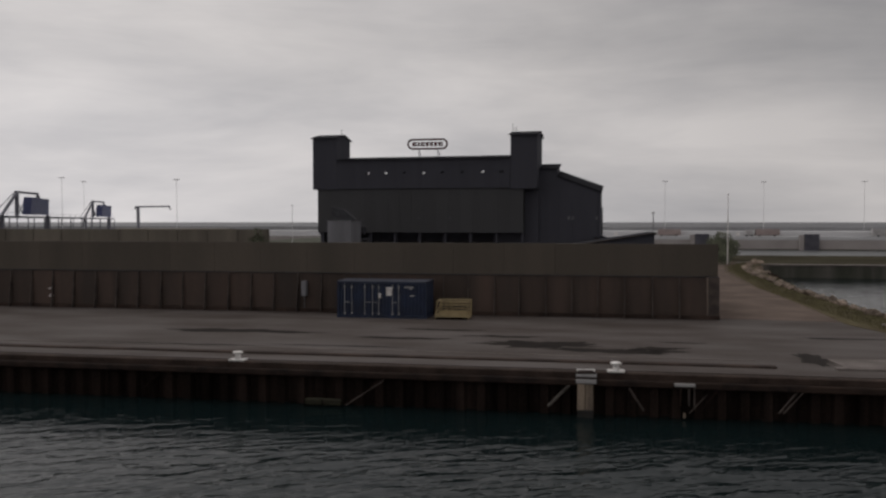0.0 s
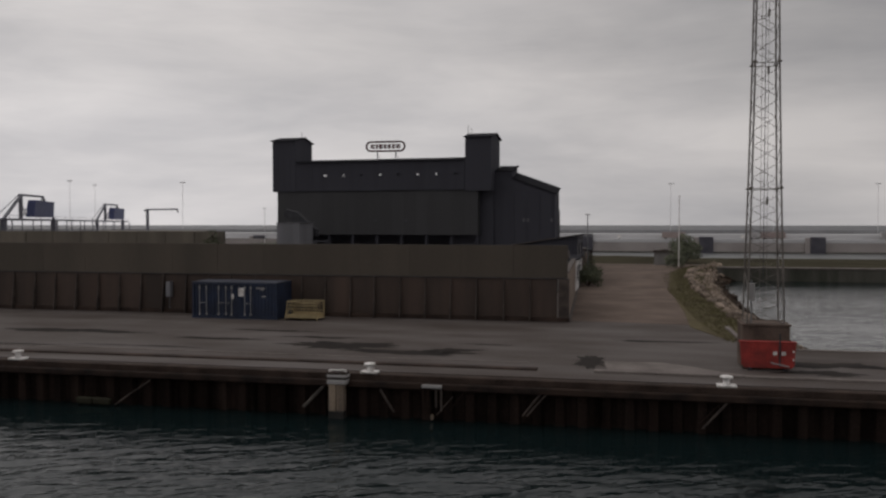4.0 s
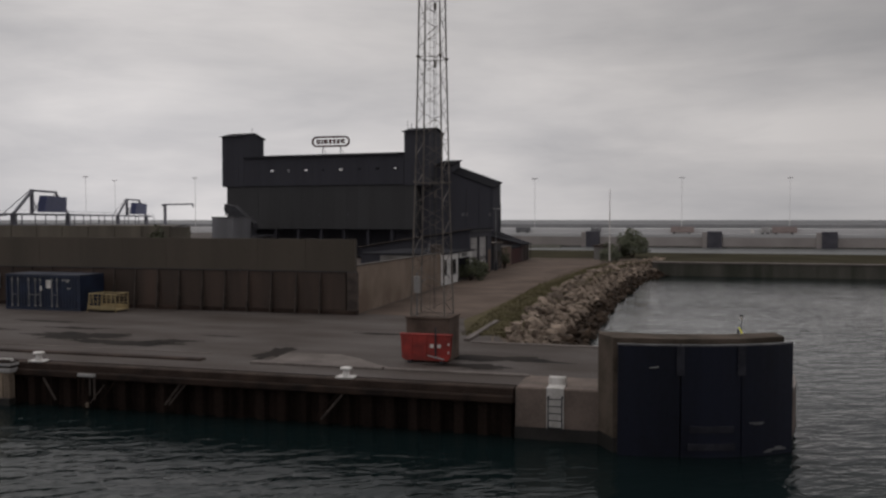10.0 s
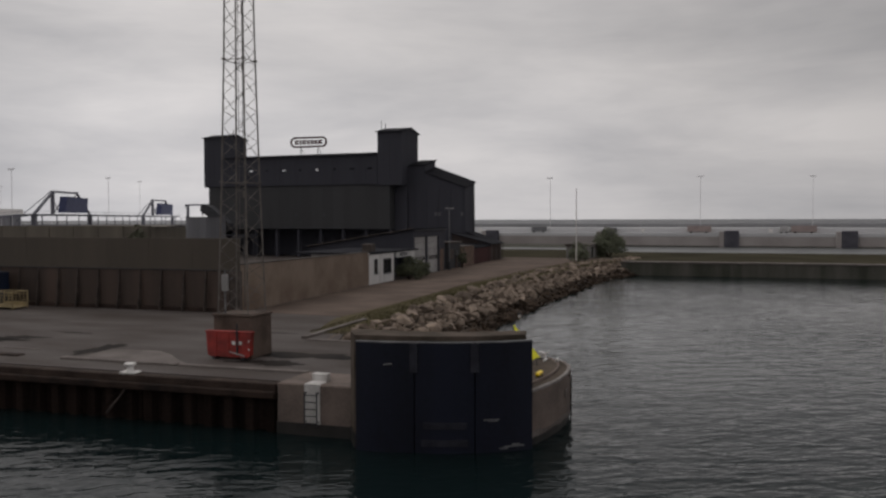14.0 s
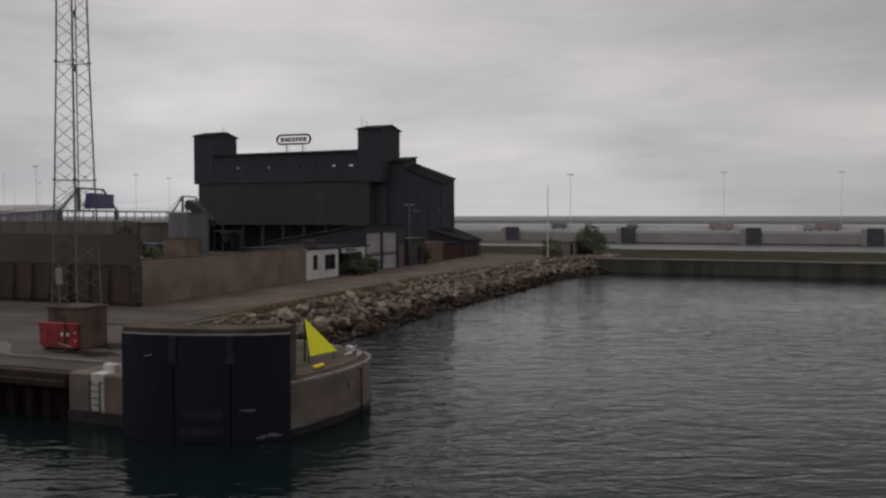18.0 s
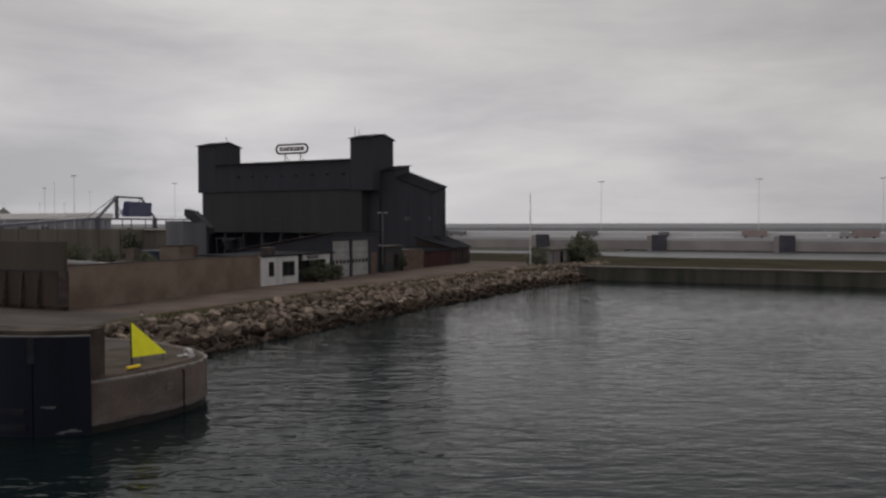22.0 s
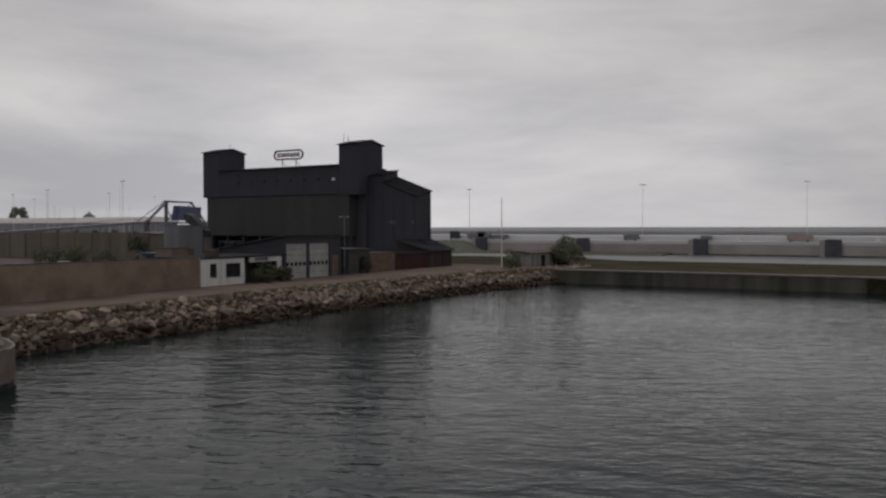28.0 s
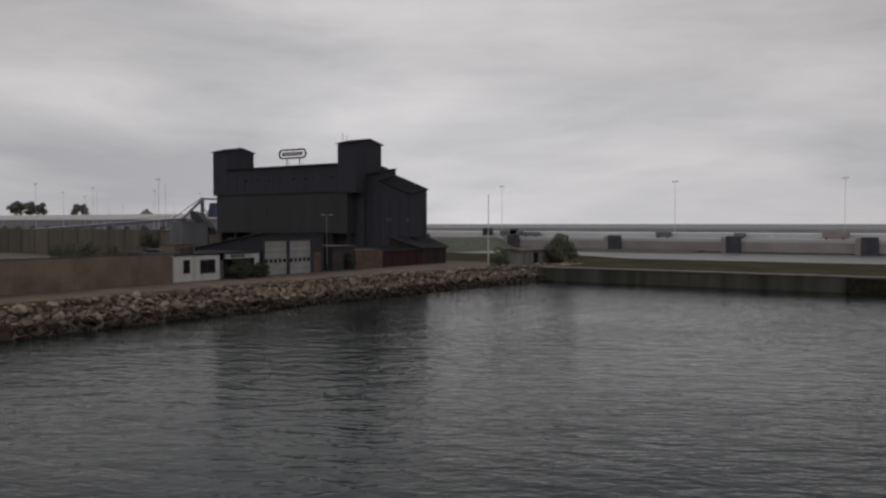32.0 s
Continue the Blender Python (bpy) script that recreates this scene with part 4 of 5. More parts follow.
for i in range(78):
    rod(bm, (-0.14, 0.1, 0.6 + 0.4 * i), (0.14, 0.1, 0.6 + 0.4 * i), 0.008, 4)
tagged(part("rungs", bm, MASTS, mast), kind="stuff")
part("cable_run", R((0.02, 0.2, 0.2), (0.02, 0.15, HM - 2), 0.014, 5), DARKSTEEL, mast)
for z in (13.4, 15.2, 10.9, 5.2):
    part("junction_box", B(0.08, 0.17, 0.0, 0.08, z, z + 0.3), MASTS, mast)
t = thing("control_box", "pale control box on a slim post at the mast foot", "cabinet", 13.55, 4.85, 1.95)
part("stand", R((0, 0, 0), (0, 0, 1.9), 0.035), GALV, t)
part("box", B(-0.13, 0.13, -0.1, 0.1, 1.0, 1.75, 0.02), GATEW, t)
part("bracket", R((0, 0, 1.4), (0.35, 0.1, 1.6), 0.025), GALV, t)

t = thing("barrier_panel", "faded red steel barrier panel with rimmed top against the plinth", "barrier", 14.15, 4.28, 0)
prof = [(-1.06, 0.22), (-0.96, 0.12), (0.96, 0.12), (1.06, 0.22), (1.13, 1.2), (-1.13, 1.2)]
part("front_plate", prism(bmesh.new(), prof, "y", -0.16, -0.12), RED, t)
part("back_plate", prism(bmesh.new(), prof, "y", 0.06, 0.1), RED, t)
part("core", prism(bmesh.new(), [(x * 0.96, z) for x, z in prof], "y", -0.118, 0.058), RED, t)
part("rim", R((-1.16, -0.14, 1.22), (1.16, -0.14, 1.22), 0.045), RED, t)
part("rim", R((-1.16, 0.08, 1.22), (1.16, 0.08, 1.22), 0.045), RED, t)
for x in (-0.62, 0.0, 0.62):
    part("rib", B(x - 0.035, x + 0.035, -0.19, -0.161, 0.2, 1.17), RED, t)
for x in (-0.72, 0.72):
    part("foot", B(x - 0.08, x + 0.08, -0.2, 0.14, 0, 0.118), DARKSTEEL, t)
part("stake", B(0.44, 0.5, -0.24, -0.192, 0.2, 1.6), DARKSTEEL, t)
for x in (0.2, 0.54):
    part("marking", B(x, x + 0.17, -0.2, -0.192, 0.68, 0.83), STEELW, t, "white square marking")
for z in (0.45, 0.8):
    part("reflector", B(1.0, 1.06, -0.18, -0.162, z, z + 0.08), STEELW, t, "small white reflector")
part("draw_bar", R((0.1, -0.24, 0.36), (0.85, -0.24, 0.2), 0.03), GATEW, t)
# ---------------------------------------------------------------- wall and low buildings along the track
def side_x(y):
    """The line of the side wall and the fronts that follow it."""
    return float(np.interp(y, [20.6, 45, 69, 98], [4.5, 3.55, 3.2, 2.4]))


tan = thing("wall_tan", "long tan block wall with rust-streaked render beside the track", "wall", 0, 0, 0, kind="structure")
seg = np.linspace(20.95, 44.6, 9)
for i, (ya, yb) in enumerate(zip(seg, seg[1:])):
    bm = bmesh.new()
    xa, xb = side_x(ya), side_x(yb)
    prism(bm, [(xa - 0.3, ya), (xa, ya), (xb, yb - 0.012), (xb - 0.3, yb - 0.012)], "z", -0.1, 3.12 - 0.01 * i)
    wp = part("wall_section", bm, TANWALL, tan)
    bm = bmesh.new()
    prism(bm, [(xa - 0.36, ya), (xa + 0.05, ya), (xb + 0.05, yb - 0.012), (xb - 0.36, yb - 0.012)], "z", 3.125 - 0.01 * i, 3.2 - 0.01 * i)
    part("coping", bm, POST, wp)
t = thing("wall_lamp", "small round white lamp on the wall corner", "lamp", side_x(44.4) + 0.06, 44.4, 2.75)
part("globe", lathe([(0.03, 0), (0.1, 0.05), (0.1, 0.14), (0.03, 0.2)], 10), STEELW, t)

# white gatehouse
house = thing("gatehouse", "low white-painted gatehouse with dark flat roof", "building", 3.5, 44.65, 0)


def wall_holes(bm, y0, y1, z0, z1, holes, x0, x1):
    """A wall in the plane of x with rectangular openings (ya, yb, za, zb), from strips."""
    ys = sorted({y0, y1, *[v for h in holes for v in h[:2]]})
    for ya, yb in zip(ys, ys[1:]):
        cuts = sorted([h[2:] for h in holes if h[0] <= ya and h[1] >= yb])
        z = z0
        for za, zb in cuts:
            if za > z:
                box(bm, x0, x1, ya, yb, z, za)
            z = zb
        if z < z1:
            box(bm, x0, x1, ya, yb, z, z1)
    bmesh.ops.remove_doubles(bm, verts=bm.verts, dist=0.0005)
    return bm


def window(parent, x, y0, y1, z0, z1, frame_mat, panes=1):
    w = part("window", B(x - 0.12, x - 0.09, y0, y1, z0, z1), GLASSD, parent)
    part("sill", B(x - 0.12, x + 0.06, y0 - 0.05, y1 + 0.05, z0 - 0.06, z0 - 0.002), frame_mat, w)
    for k in range(panes + 1):
        yk = y0 + (y1 - y0) * k / panes
        part("frame_bar", B(x - 0.09, x - 0.04, max(y0, yk - 0.03), min(y1, yk + 0.03), z0, z1), frame_mat, w)
    part("frame_head", B(x - 0.09, x - 0.04, y0 + 0.032, y1 - 0.032, z1 - 0.06, z1), frame_mat, w)
    return w


bm = bmesh.new()
wall_holes(bm, 0, 6.45, 0, 2.82, [(1.35, 2.3, 0.95, 2.35), (3.65, 5.85, 0.85, 2.3)], -0.25, 0)
part("front_wall", bm, WHITEW, house)
window(house, 0, 1.35, 2.3, 0.95, 2.35, DARKSTEEL)
window(house, 0, 3.65, 5.85, 0.85, 2.3, DARKSTEEL, 2)
part("inner_wall", B(-5.0, -0.6, 0.3, 6.1, 0, 2.7), CLAD, house)
part("south_wall", B(-5.9, -0.25, -0.02, 0.25, 0, 2.82), HUTW, house, "pale limewashed end wall")
part("south_window", B(-4.35, -3.25, -0.07, -0.022, 2.1, 2.5), GLASSD, house, "low dark window under the eaves")
part("roof", B(-7.7, 0.12, -0.1, 13.4, 2.84, 3.0), ROOFD, house)
part("porch_back", B(-2.4, -2.2, 6.45, 13.3, 0, 2.82), CLAD, house)
part("porch_side", B(-2.2, -0.3, 6.2, 6.44, 0, 2.82), CLAD, house)
part("lintel", B(-0.22, -0.02, 7.3, 12.6, 2.28, 2.83), WHITEW, house)
lp = part("sign_panel", B(-0.018, 0.02, 8.1, 10.2, 2.4, 2.72), DARKSTEEL, house, "dark sign panel with illegible writing")
part("lettering", B(0.021, 0.03, 8.4, 9.9, 2.52, 2.6), GATEW, lp, "illegible pale bar of writing")
part("porch_post", B(-0.2, -0.04, 11.9, 12.6, 0.9, 2.28), WHITEW, house)
part("door", B(-2.2, -2.14, 8.0, 8.95, 0, 2.1), GATEW, house, "pale entrance door")
part("porch_window", B(-2.2, -2.15, 9.6, 11.6, 0.9, 2.1), GLASSD, house)
part("air_unit", B(-1.6, -0.7, 2.2, 3.4, 3.0, 3.75, 0.04), POST, house, "brown box unit on the roof")
part("vent_pipe", R((-2.6, 5, 3.0), (-2.6, 5, 3.7), 0.09), GALV, house)

# gate building with two tall sectional doors
gb = thing("workshop", "dark-clad workshop with two tall off-white sectional doors", "building", 2.95, 58.35, 0)
bm = bmesh.new()
wall_holes(bm, 0, 10.9, 0, 4.95, [(0.35, 4.25, 0, 4.2), (4.65, 8.6, 0, 4.2)], -0.3, 0)
part("front_wall", bm, CLAD, gb)
bm = bmesh.new()
prism(bm, [(-12.5, 0), (-0.3, 0), (-0.3, 4.95), (-12.5, 3.0)], "y", 0.0, 0.3)
part("south_wall", bm, CLAD, gb)
bm = bmesh.new()
prism(bm, [(-12.5, 0), (-0.3, 0), (-0.3, 4.95), (-12.5, 3.0)], "y", 10.6, 10.9)
part("north_wall", bm, CLAD, gb)
bm = bmesh.new()
prism(bm, [(-12.7, 2.98), (0.15, 5.03), (0.15, 5.15), (-12.7, 3.1)], "y", -0.25, 11.1)
part("roof", bm, ROOFD, gb)
part("fascia", R((-12.7, -0.3, 3.1), (0.15, -0.3, 5.15), 0.05), POST, gb)
for k, (ya, yb) in enumerate(((0.37, 4.23), (4.67, 8.58))):
    dr = new("sectional_door")
    dr.parent = gb
    n = 6
    hz = 4.18 / n
    for i in range(n):
        if i == 2:
            bm = bmesh.new()
            nh = 5
            pw = (yb - ya) / nh
            wall_holes(bm, ya, yb, i * hz, (i + 1) * hz - 0.02, [(ya + (j + 0.16) * pw, ya + (j + 0.84) * pw, i * hz + 0.12, i * hz + 0.56) for j in range(nh)], -0.22, -0.16)
            part("door_section", bm, GATEW, dr)
            for j in range(nh):
                part("pane", B(-0.21, -0.19, ya + (j + 0.16) * pw, ya + (j + 0.84) * pw, i * hz + 0.12, i * hz + 0.56), GLASSD, dr)
        else:
            part("door_section", B(-0.22, -0.16, ya, yb, i * hz, (i + 1) * hz - 0.02, 0.008), GATEW, dr)
part("side_door", B(-0.02, 0.05, 9.0, 10.3, 0, 2.6), BRICK, gb, "brown wooden side door")
part("gutter", R((0.2, 0, 4.9), (0.2, 10.9, 4.9), 0.06), DARKSTEEL, gb)

# street lamp beside the workshop
t = thing("street_lamp", "slim dark street lamp with twin head beside the workshop", "street lamp", 3.5, 69.3, 0)
part("pole", R((0, 0, 0), (0, 0, 7.4), 0.085, 8, 0.05), GALV, t)
part("arm", R((-0.12, -0.62, 7.42), (0.12, 0.62, 7.42), 0.035), GALV, t)
for s in (-1, 1):
    part("lantern", B(0.12 * s - 0.14, 0.12 * s + 0.14, 0.62 * s - 0.24, 0.62 * s + 0.24, 7.36, 7.48, 0.03), GATEW, t)
part("base", lathe([(0.16, 0), (0.14, 0.9), (0.09, 1.0)], 10), DARKSTEEL, t)

# brick store, red boarded shed
t = thing("brick_store", "low brown brick store with felt roof", "building", 2.9, 71.0, 0)
part("wall", B(-5, 0, 0.0, 4.6, -0.05, 3.1), CLADLOW, t)
part("roof", B(-5.2, 0.2, -0.15, 4.75, 3.11, 3.3), POST, t)
# no opening: a dark panel on the wall imitates the unlit inside
part("doorway", B(0.002, 0.06, 2.4, 3.6, 0, 2.2), GLASSD, t, "dark panel for the shade inside an open doorway")
part("sign_board", B(0.005, 0.07, 0.3, 1.8, 1.2, 2.4), POST, t)
nb = 9
for k in range(nb):
    part("brick_panel", B(-3, 0.05, 4.8 + k * 0.68, 4.8 + (k + 1) * 0.68 - 0.02, -0.05, 2.52), BRICK, t)
part("panel_coping", B(-3.05, 0.1, 4.75, 4.8 + nb * 0.68 + 0.03, 2.525, 2.62), POST, t)
t = thing("red_shed", "low shed of dark red boards with black felt roof", "shed", 2.55, 82.2, 0)
for k in range(17):
    part("board", B(-0.06, 0.0 + 0.01 * (k % 2), k * 0.58, k * 0.58 + 0.555, -0.1, 2.05 + 0.03 * ((k * 7) % 3)), REDWOOD, t)
part("core", B(-5.9, -0.07, 0.05, 9.8, -0.1, 2.0), CLAD, t)
bm = bmesh.new()
prism(bm, [(-6.2, 2.62), (0.12, 2.14), (0.12, 2.22), (-6.2, 2.72)], "y", -0.1, 9.95)
part("roof", bm, ROOFDARK, t)
t = thing("end_shed", "dark brown boarded shed with grey felt lean-to roof", "shed", 2.45, 92.3, 0)
for k in range(11):
    part("board", B(-0.06, 0.01 * (k % 2), k * 0.6, k * 0.6 + 0.58, -0.1, 2.5), STOREW, t)
part("core", B(-5.9, -0.07, 0.02, 6.6, -0.1, 2.5), CLAD, t)
bm = bmesh.new()
prism(bm, [(-5.9, 2.5), (-0.02, 2.5), (-5.9, 3.95)], "y", 0.0, 6.6)
part("gable", bm, STOREW, t)
bm = bmesh.new()
prism(bm, [(-6.1, 4.0), (0.45, 2.4), (0.45, 2.5), (-6.1, 4.12)], "y", -0.3, 6.9)
part("roof", bm, ROOFD, t)
for k in (0.8, 3.3, 6.0):
    part("porch_post", R((0.38, k, -0.05), (0.38, k, 2.4), 0.06, 6), STOREW, t)

# ---------------------------------------------------------------- grain elevator
el = thing("grain_elevator", "massive black-clad grain elevator with twin roof towers", "building", -48.74, 96.54, 0, -3.1)


def long_wall(bm, u0, u1, z0, z1, holes, v0, v1):
    us = sorted({u0, u1, *[q for h in holes for q in h[:2]]})
    for ua, ub in zip(us, us[1:]):
        cuts = sorted([h[2:] for h in holes if h[0] <= ua + 1e-6 and h[1] >= ub - 1e-6])
        z = z0
        for za, zb in cuts:
            if za > z:
                box(bm, ua, ub, v0, v1, z, za)
            z = zb
        if z < z1:
            box(bm, ua, ub, v0, v1, z, z1)
    bmesh.ops.remove_doubles(bm, verts=bm.verts, dist=0.0005)
    return bm


# towers, each with shallow gable and pole
def tower(u0, u1, zb, ze, za, spikes):
    bd = part("tower_wall", B(u0, u1, 0.0, 6.45, zb, ze), CLAD, el)
    bm = bmesh.new()
    prism(bm, [(0.0, ze), (6.45, ze), (3.3, za)], "x", u0, u1)
    part("gable", bm, CLAD, bd)
    bm = bmesh.new()
    e = 0.28
    prism(bm, [(-e, ze - 0.02), (3.3, za + 0.06), (6.45 + e, ze - 0.02), (6.45 + e, ze + 0.12), (3.3, za + 0.2), (-e, ze + 0.12)], "x", u0 - e, u1 + e)
    part("roof", bm, ROOFD, bd)
    for su, sv, h in spikes:
        part("aerial", R((su, sv, za - 0.4), (su, sv, za + h), 0.045, 5), DARKSTEEL, bd)
    for k in range(1, 4):
        part("batten", B(u0 + (u1 - u0) * k / 4 - 0.04, u0 + (u1 - u0) * k / 4 + 0.04, -0.025, -0.003, zb, ze - 0.05), CLAD, bd)
    return bd


tower(0.0, 4.1, 11.53, 19.75, 20.45, ((3.9, 3.0, 1.0),))
tower(32.45, 36.55, 11.4, 19.6, 20.3, ((32.7, 1.0, 1.2), (33.1, 1.6, 0.8)))
wins_f = [(u - w, u + w, 13.9, 14.22) for u, w in ((9.25, 0.32), (12.35, 0.2), (15.5, 0.28), (18.6, 0.22), (21.65, 0.3), (24.9, 0.22), (28.05, 0.34), (31.1, 0.34))]
wins_b = [(ua, ub, 14.2, 15.5) for ua, ub in ((5.2, 9.3), (13.4, 16.0), (19.9, 21.2), (23.3, 24.4), (25.5, 26.4))]
bm = bmesh.new()
long_wall(bm, 4.12, 32.38, 11.6, 16.2, wins_f, 0.05, 0.35)
uw = part("upper_wall", bm, CLAD, el)
for ua, ub, za, zb in wins_f:
    part("window_frame", B((ua + ub) / 2 - 0.04, (ua + ub) / 2 + 0.04, 0.1, 0.3, za, zb), CLAD, uw)
bm = bmesh.new()
long_wall(bm, 4.12, 32.38, 11.6, 16.2, wins_b, 12.6, 12.9)
part("rear_wall", bm, CLAD, el)
part("upper_floor", B(4.12, 32.38, 0.4, 12.6, 11.55, 11.7), CLAD, el)
bm = bmesh.new()
prism(bm, [(-0.3, 16.16), (6.5, 16.95), (13.2, 16.16), (13.2, 16.3), (6.5, 17.09), (-0.3, 16.3)], "x", 4.15, 32.35)
part("main_roof", bm, ROOFD, el)
for k in range(15):
    part("batten", B(4.9 + k * 1.95, 5.0 + k * 1.95, 0.025, 0.048, 11.6, 16.1), CLAD, el)
# lower storey, hung over an open undercroft
nlow = 17
for k in range(nlow):
    a = 0.75 + (34.4 - 0.75) * k / nlow
    b = 0.75 + (34.4 - 0.75) * (k + 1) / nlow
    part("cladding_panel", B(a, b - 0.012, 0.22 + 0.008 * (k % 2), 0.5, 4.6, 11.52), CLADLOW, el)
part("lower_core", B(0.8, 34.35, 0.52, 6.4, 4.6, 11.52), CLADLOW, el)
part("drip_ledge", B(0.7, 34.5, 0.1, 0.55, 11.525, 11.59), ROOFD, el)
part("undercroft_wall", B(0.9, 36.8, 6.0, 6.4, 0, 4.6), CLAD, el)
part("undercroft_wall", B(0.9, 1.2, 1.1, 5.99, 0, 4.6), CLAD, el)
for k in range(9):
    part("column", B(1.2 + k * 4.1, 1.65 + k * 4.1, 0.6, 1.05, 0, 4.6), CLAD, el)
for u in (17.55, 22.6):
    part("window", B(u, u + 0.36, 0.17, 0.215, 6.65, 7.05), HOPPERG, el, "small dusty shuttered window")
part("recess_wall", B(34.42, 36.5, 2.0, 6.4, 0, 11.4), CLAD, el)
# annex stepping down at the end, its roof falling towards the front
def wedge(bm, prof, v0, v1, drop):
    """A profile of (u, z) whose top falls by drop from v1 to v0."""
    n = len(prof)
    fr = [bm.verts.new((u, v0, z - (drop if z > 1 else 0))) for u, z in prof]
    bk = [bm.verts.new((u, v1, z)) for u, z in prof]
    bm.faces.new(fr[::-1])
    bm.faces.new(bk)
    for i in range(n):
        j = (i + 1) % n
        bm.faces.new((fr[i], fr[j], bk[j], bk[i]))
    return bm


ax = part("annex_wall", wedge(bmesh.new(), [(30.0, 0), (46.0, 0), (46.0, 11.9), (39.35, 14.35), (39.35, 15.45), (30.0, 15.45)], 2.6, 6.9, 1.0), CLAD, el)
part("annex_roof", wedge(bmesh.new(), [(39.37, 14.36), (46.25, 11.85), (46.25, 11.97), (39.37, 14.48)], 2.4, 7.05, 1.05), ROOFDARK, ax)
part("annex_roof", wedge(bmesh.new(), [(36.6, 15.46), (39.6, 15.46), (39.6, 15.58), (36.6, 15.58)], 2.4, 7.05, 1.05), ROOFDARK, ax)
for k in range(5):
    part("batten", B(37.6 + 2.0 * k, 37.68 + 2.0 * k, 2.53, 2.597, 0, 10.8), CLAD, ax)
# solid pale boxes imitate light showing in the annex windows
for u, z in ((41.0, 6.65), (41.6, 6.65), (45.3, 6.65)):
    w = part("window", B(u, u + 0.36, 2.52, 2.596, z, z + 0.5), GALV, ax, "small window, light in it painted as pale grey")
part("downpipe", R((46.12, 6.4, 0), (46.12, 6.4, 8.5), 0.09, 6), DARKSTEEL, ax)
bm = bmesh.new()
prism(bm, [(46.02, 0), (50.0, 0), (50.0, 2.6), (46.02, 4.0)], "y", 3.0, 6.9)
part("lean_to", bm, CLAD, el)
bm = bmesh.new()
prism(bm, [(46.02, 4.02), (50.4, 2.48), (50.4, 2.6), (46.02, 4.15)], "y", 2.7, 7.1)
part("lean_to_roof", bm, ROOFD, el)
# hopper frame under the lower storey
t = thing("hopper_frame", "blue-grey steel hopper frame under the elevator", "hopper", -42.0, 96.4, 0)
for x in (-2.6, -0.9, 0.9, 2.6):
    part("leg", R((x, 0, 0), (x, 0, 3.4), 0.08, 6), HOPPERG, t)
    if x < 2:
        part("brace", R((x, 0, 1.2), (x + 1.7, 0, 3.4), 0.06, 5), HOPPERG, t)
part("girder", B(-2.8, 2.8, -0.1, 0.1, 3.4, 3.62), HOPPERG, t)
part("hopper", lathe([(0.3, 1.5), (1.1, 3.2), (1.1, 3.39)], 12), HOPPERG, t)

# roof sign: capsule outline with abstract bars for its lettering
t = thing("roof_sign", "capsule-shaped open roof sign in dull red on two posts", "sign", -30.1, 98.5, 16.3)
bm = bmesh.new()
N = 12
outer, inner = [], []
for ro, dst in ((0.88, outer), (0.6, inner)):
    for i in range(N + 1):
        a = -math.pi / 2 + math.pi * i / N
        dst.append((2.45 + ro * math.cos(a), 2.5 + ro * math.sin(a)))
    for i in range(N + 1):
        a = math.pi / 2 + math.pi * i / N
        dst.append((-2.45 + ro * math.cos(a), 2.5 + ro * math.sin(a)))
lo = [[bm.verts.new((x, y, z)) for x, z in ring] for y in (-0.08, 0.08) for ring in (outer, inner)]
n = len(outer)
for i in range(n):
    j = (i + 1) % n
    bm.faces.new((lo[0][i], lo[0][j], lo[1][j], lo[1][i]))
    bm.faces.new((lo[2][i], lo[3][i], lo[3][j], lo[2][j]))
    bm.faces.new((lo[0][i], lo[2][i], lo[2][j], lo[0][j]))
    bm.faces.new((lo[1][i], lo[1][j], lo[3][j], lo[3][i]))
part("outline", bm, SIGNRED, t)
for k, (x0, x1) in enumerate(((-2.5, -1.75), (-1.6, -1.25), (-1.1, -0.45), (-0.3, 0.25), (0.4, 0.95), (1.1, 1.65), (1.8, 2.5))):
    part("sign_bar", B(x0, x1, -0.05, 0.05, 2.56, 2.84), SIGNRED, t)
    part("sign_bar", B(x0, x1, -0.05, 0.05, 2.16, 2.44), SIGNRED, t)
    part("sign_upright", B(x0, x0 + 0.26, -0.05, 0.05, 2.442, 2.558), SIGNRED, t)
for x in (-1.4, 1.7):
    part("post", R((x, 0, 0.2), (x, 0, 1.75), 0.07, 6), DARKSTEEL, t)
    part("stay", R((x + 0.35, 0.8, 0.3), (x, 0, 1.6), 0.04, 5), DARKSTEEL, t)

# grey sheet-clad conveyor house with chute, and low stores beside it
t = thing("conveyor_house", "pale grey sheet-clad conveyor house", "building", -40.95, 80.0, 0)
bm = bmesh.new()
prism(bm, [(0, 0), (3.45, 0), (3.45, 6.4), (0, 6.4)], "y", 0.0, 5.3)
part("wall", bm, GREYCLAD, t)
bm = bmesh.new()
prism(bm, [(-0.1, 6.41), (3.6, 6.41), (3.6, 6.52), (-0.1, 6.52)], "y", -0.1, 5.4)
part("roof", bm, GALV, t)
part("doorway", B(3.452, 3.5, 1.5, 3.2, 0, 2.6), BRICK, t, "brown closed door")
for k in range(4):
    part("seam", B(0.6 + 0.75 * k, 0.64 + 0.75 * k, -0.03, -0.002, 0.1, 5.8), GREYCLAD, t)
t = thing("conveyor_chute", "dark steel chute rising to the grain elevator", "chute", -40.5, 84.5, 0)
bm = bmesh.new()
prism(bm, [(-1.6, 7.4), (3.4, 4.4), (3.4, 5.5), (0.3, 8.1), (-1.5, 8.5)], "y", 0.9, 2.2)
part("casing", bm, DARKSTEEL, t)
part("support", R((-1.6, 1.5, 6.7), (-1.6, 1.5, 7.4), 0.12, 6), DARKSTEEL, t)
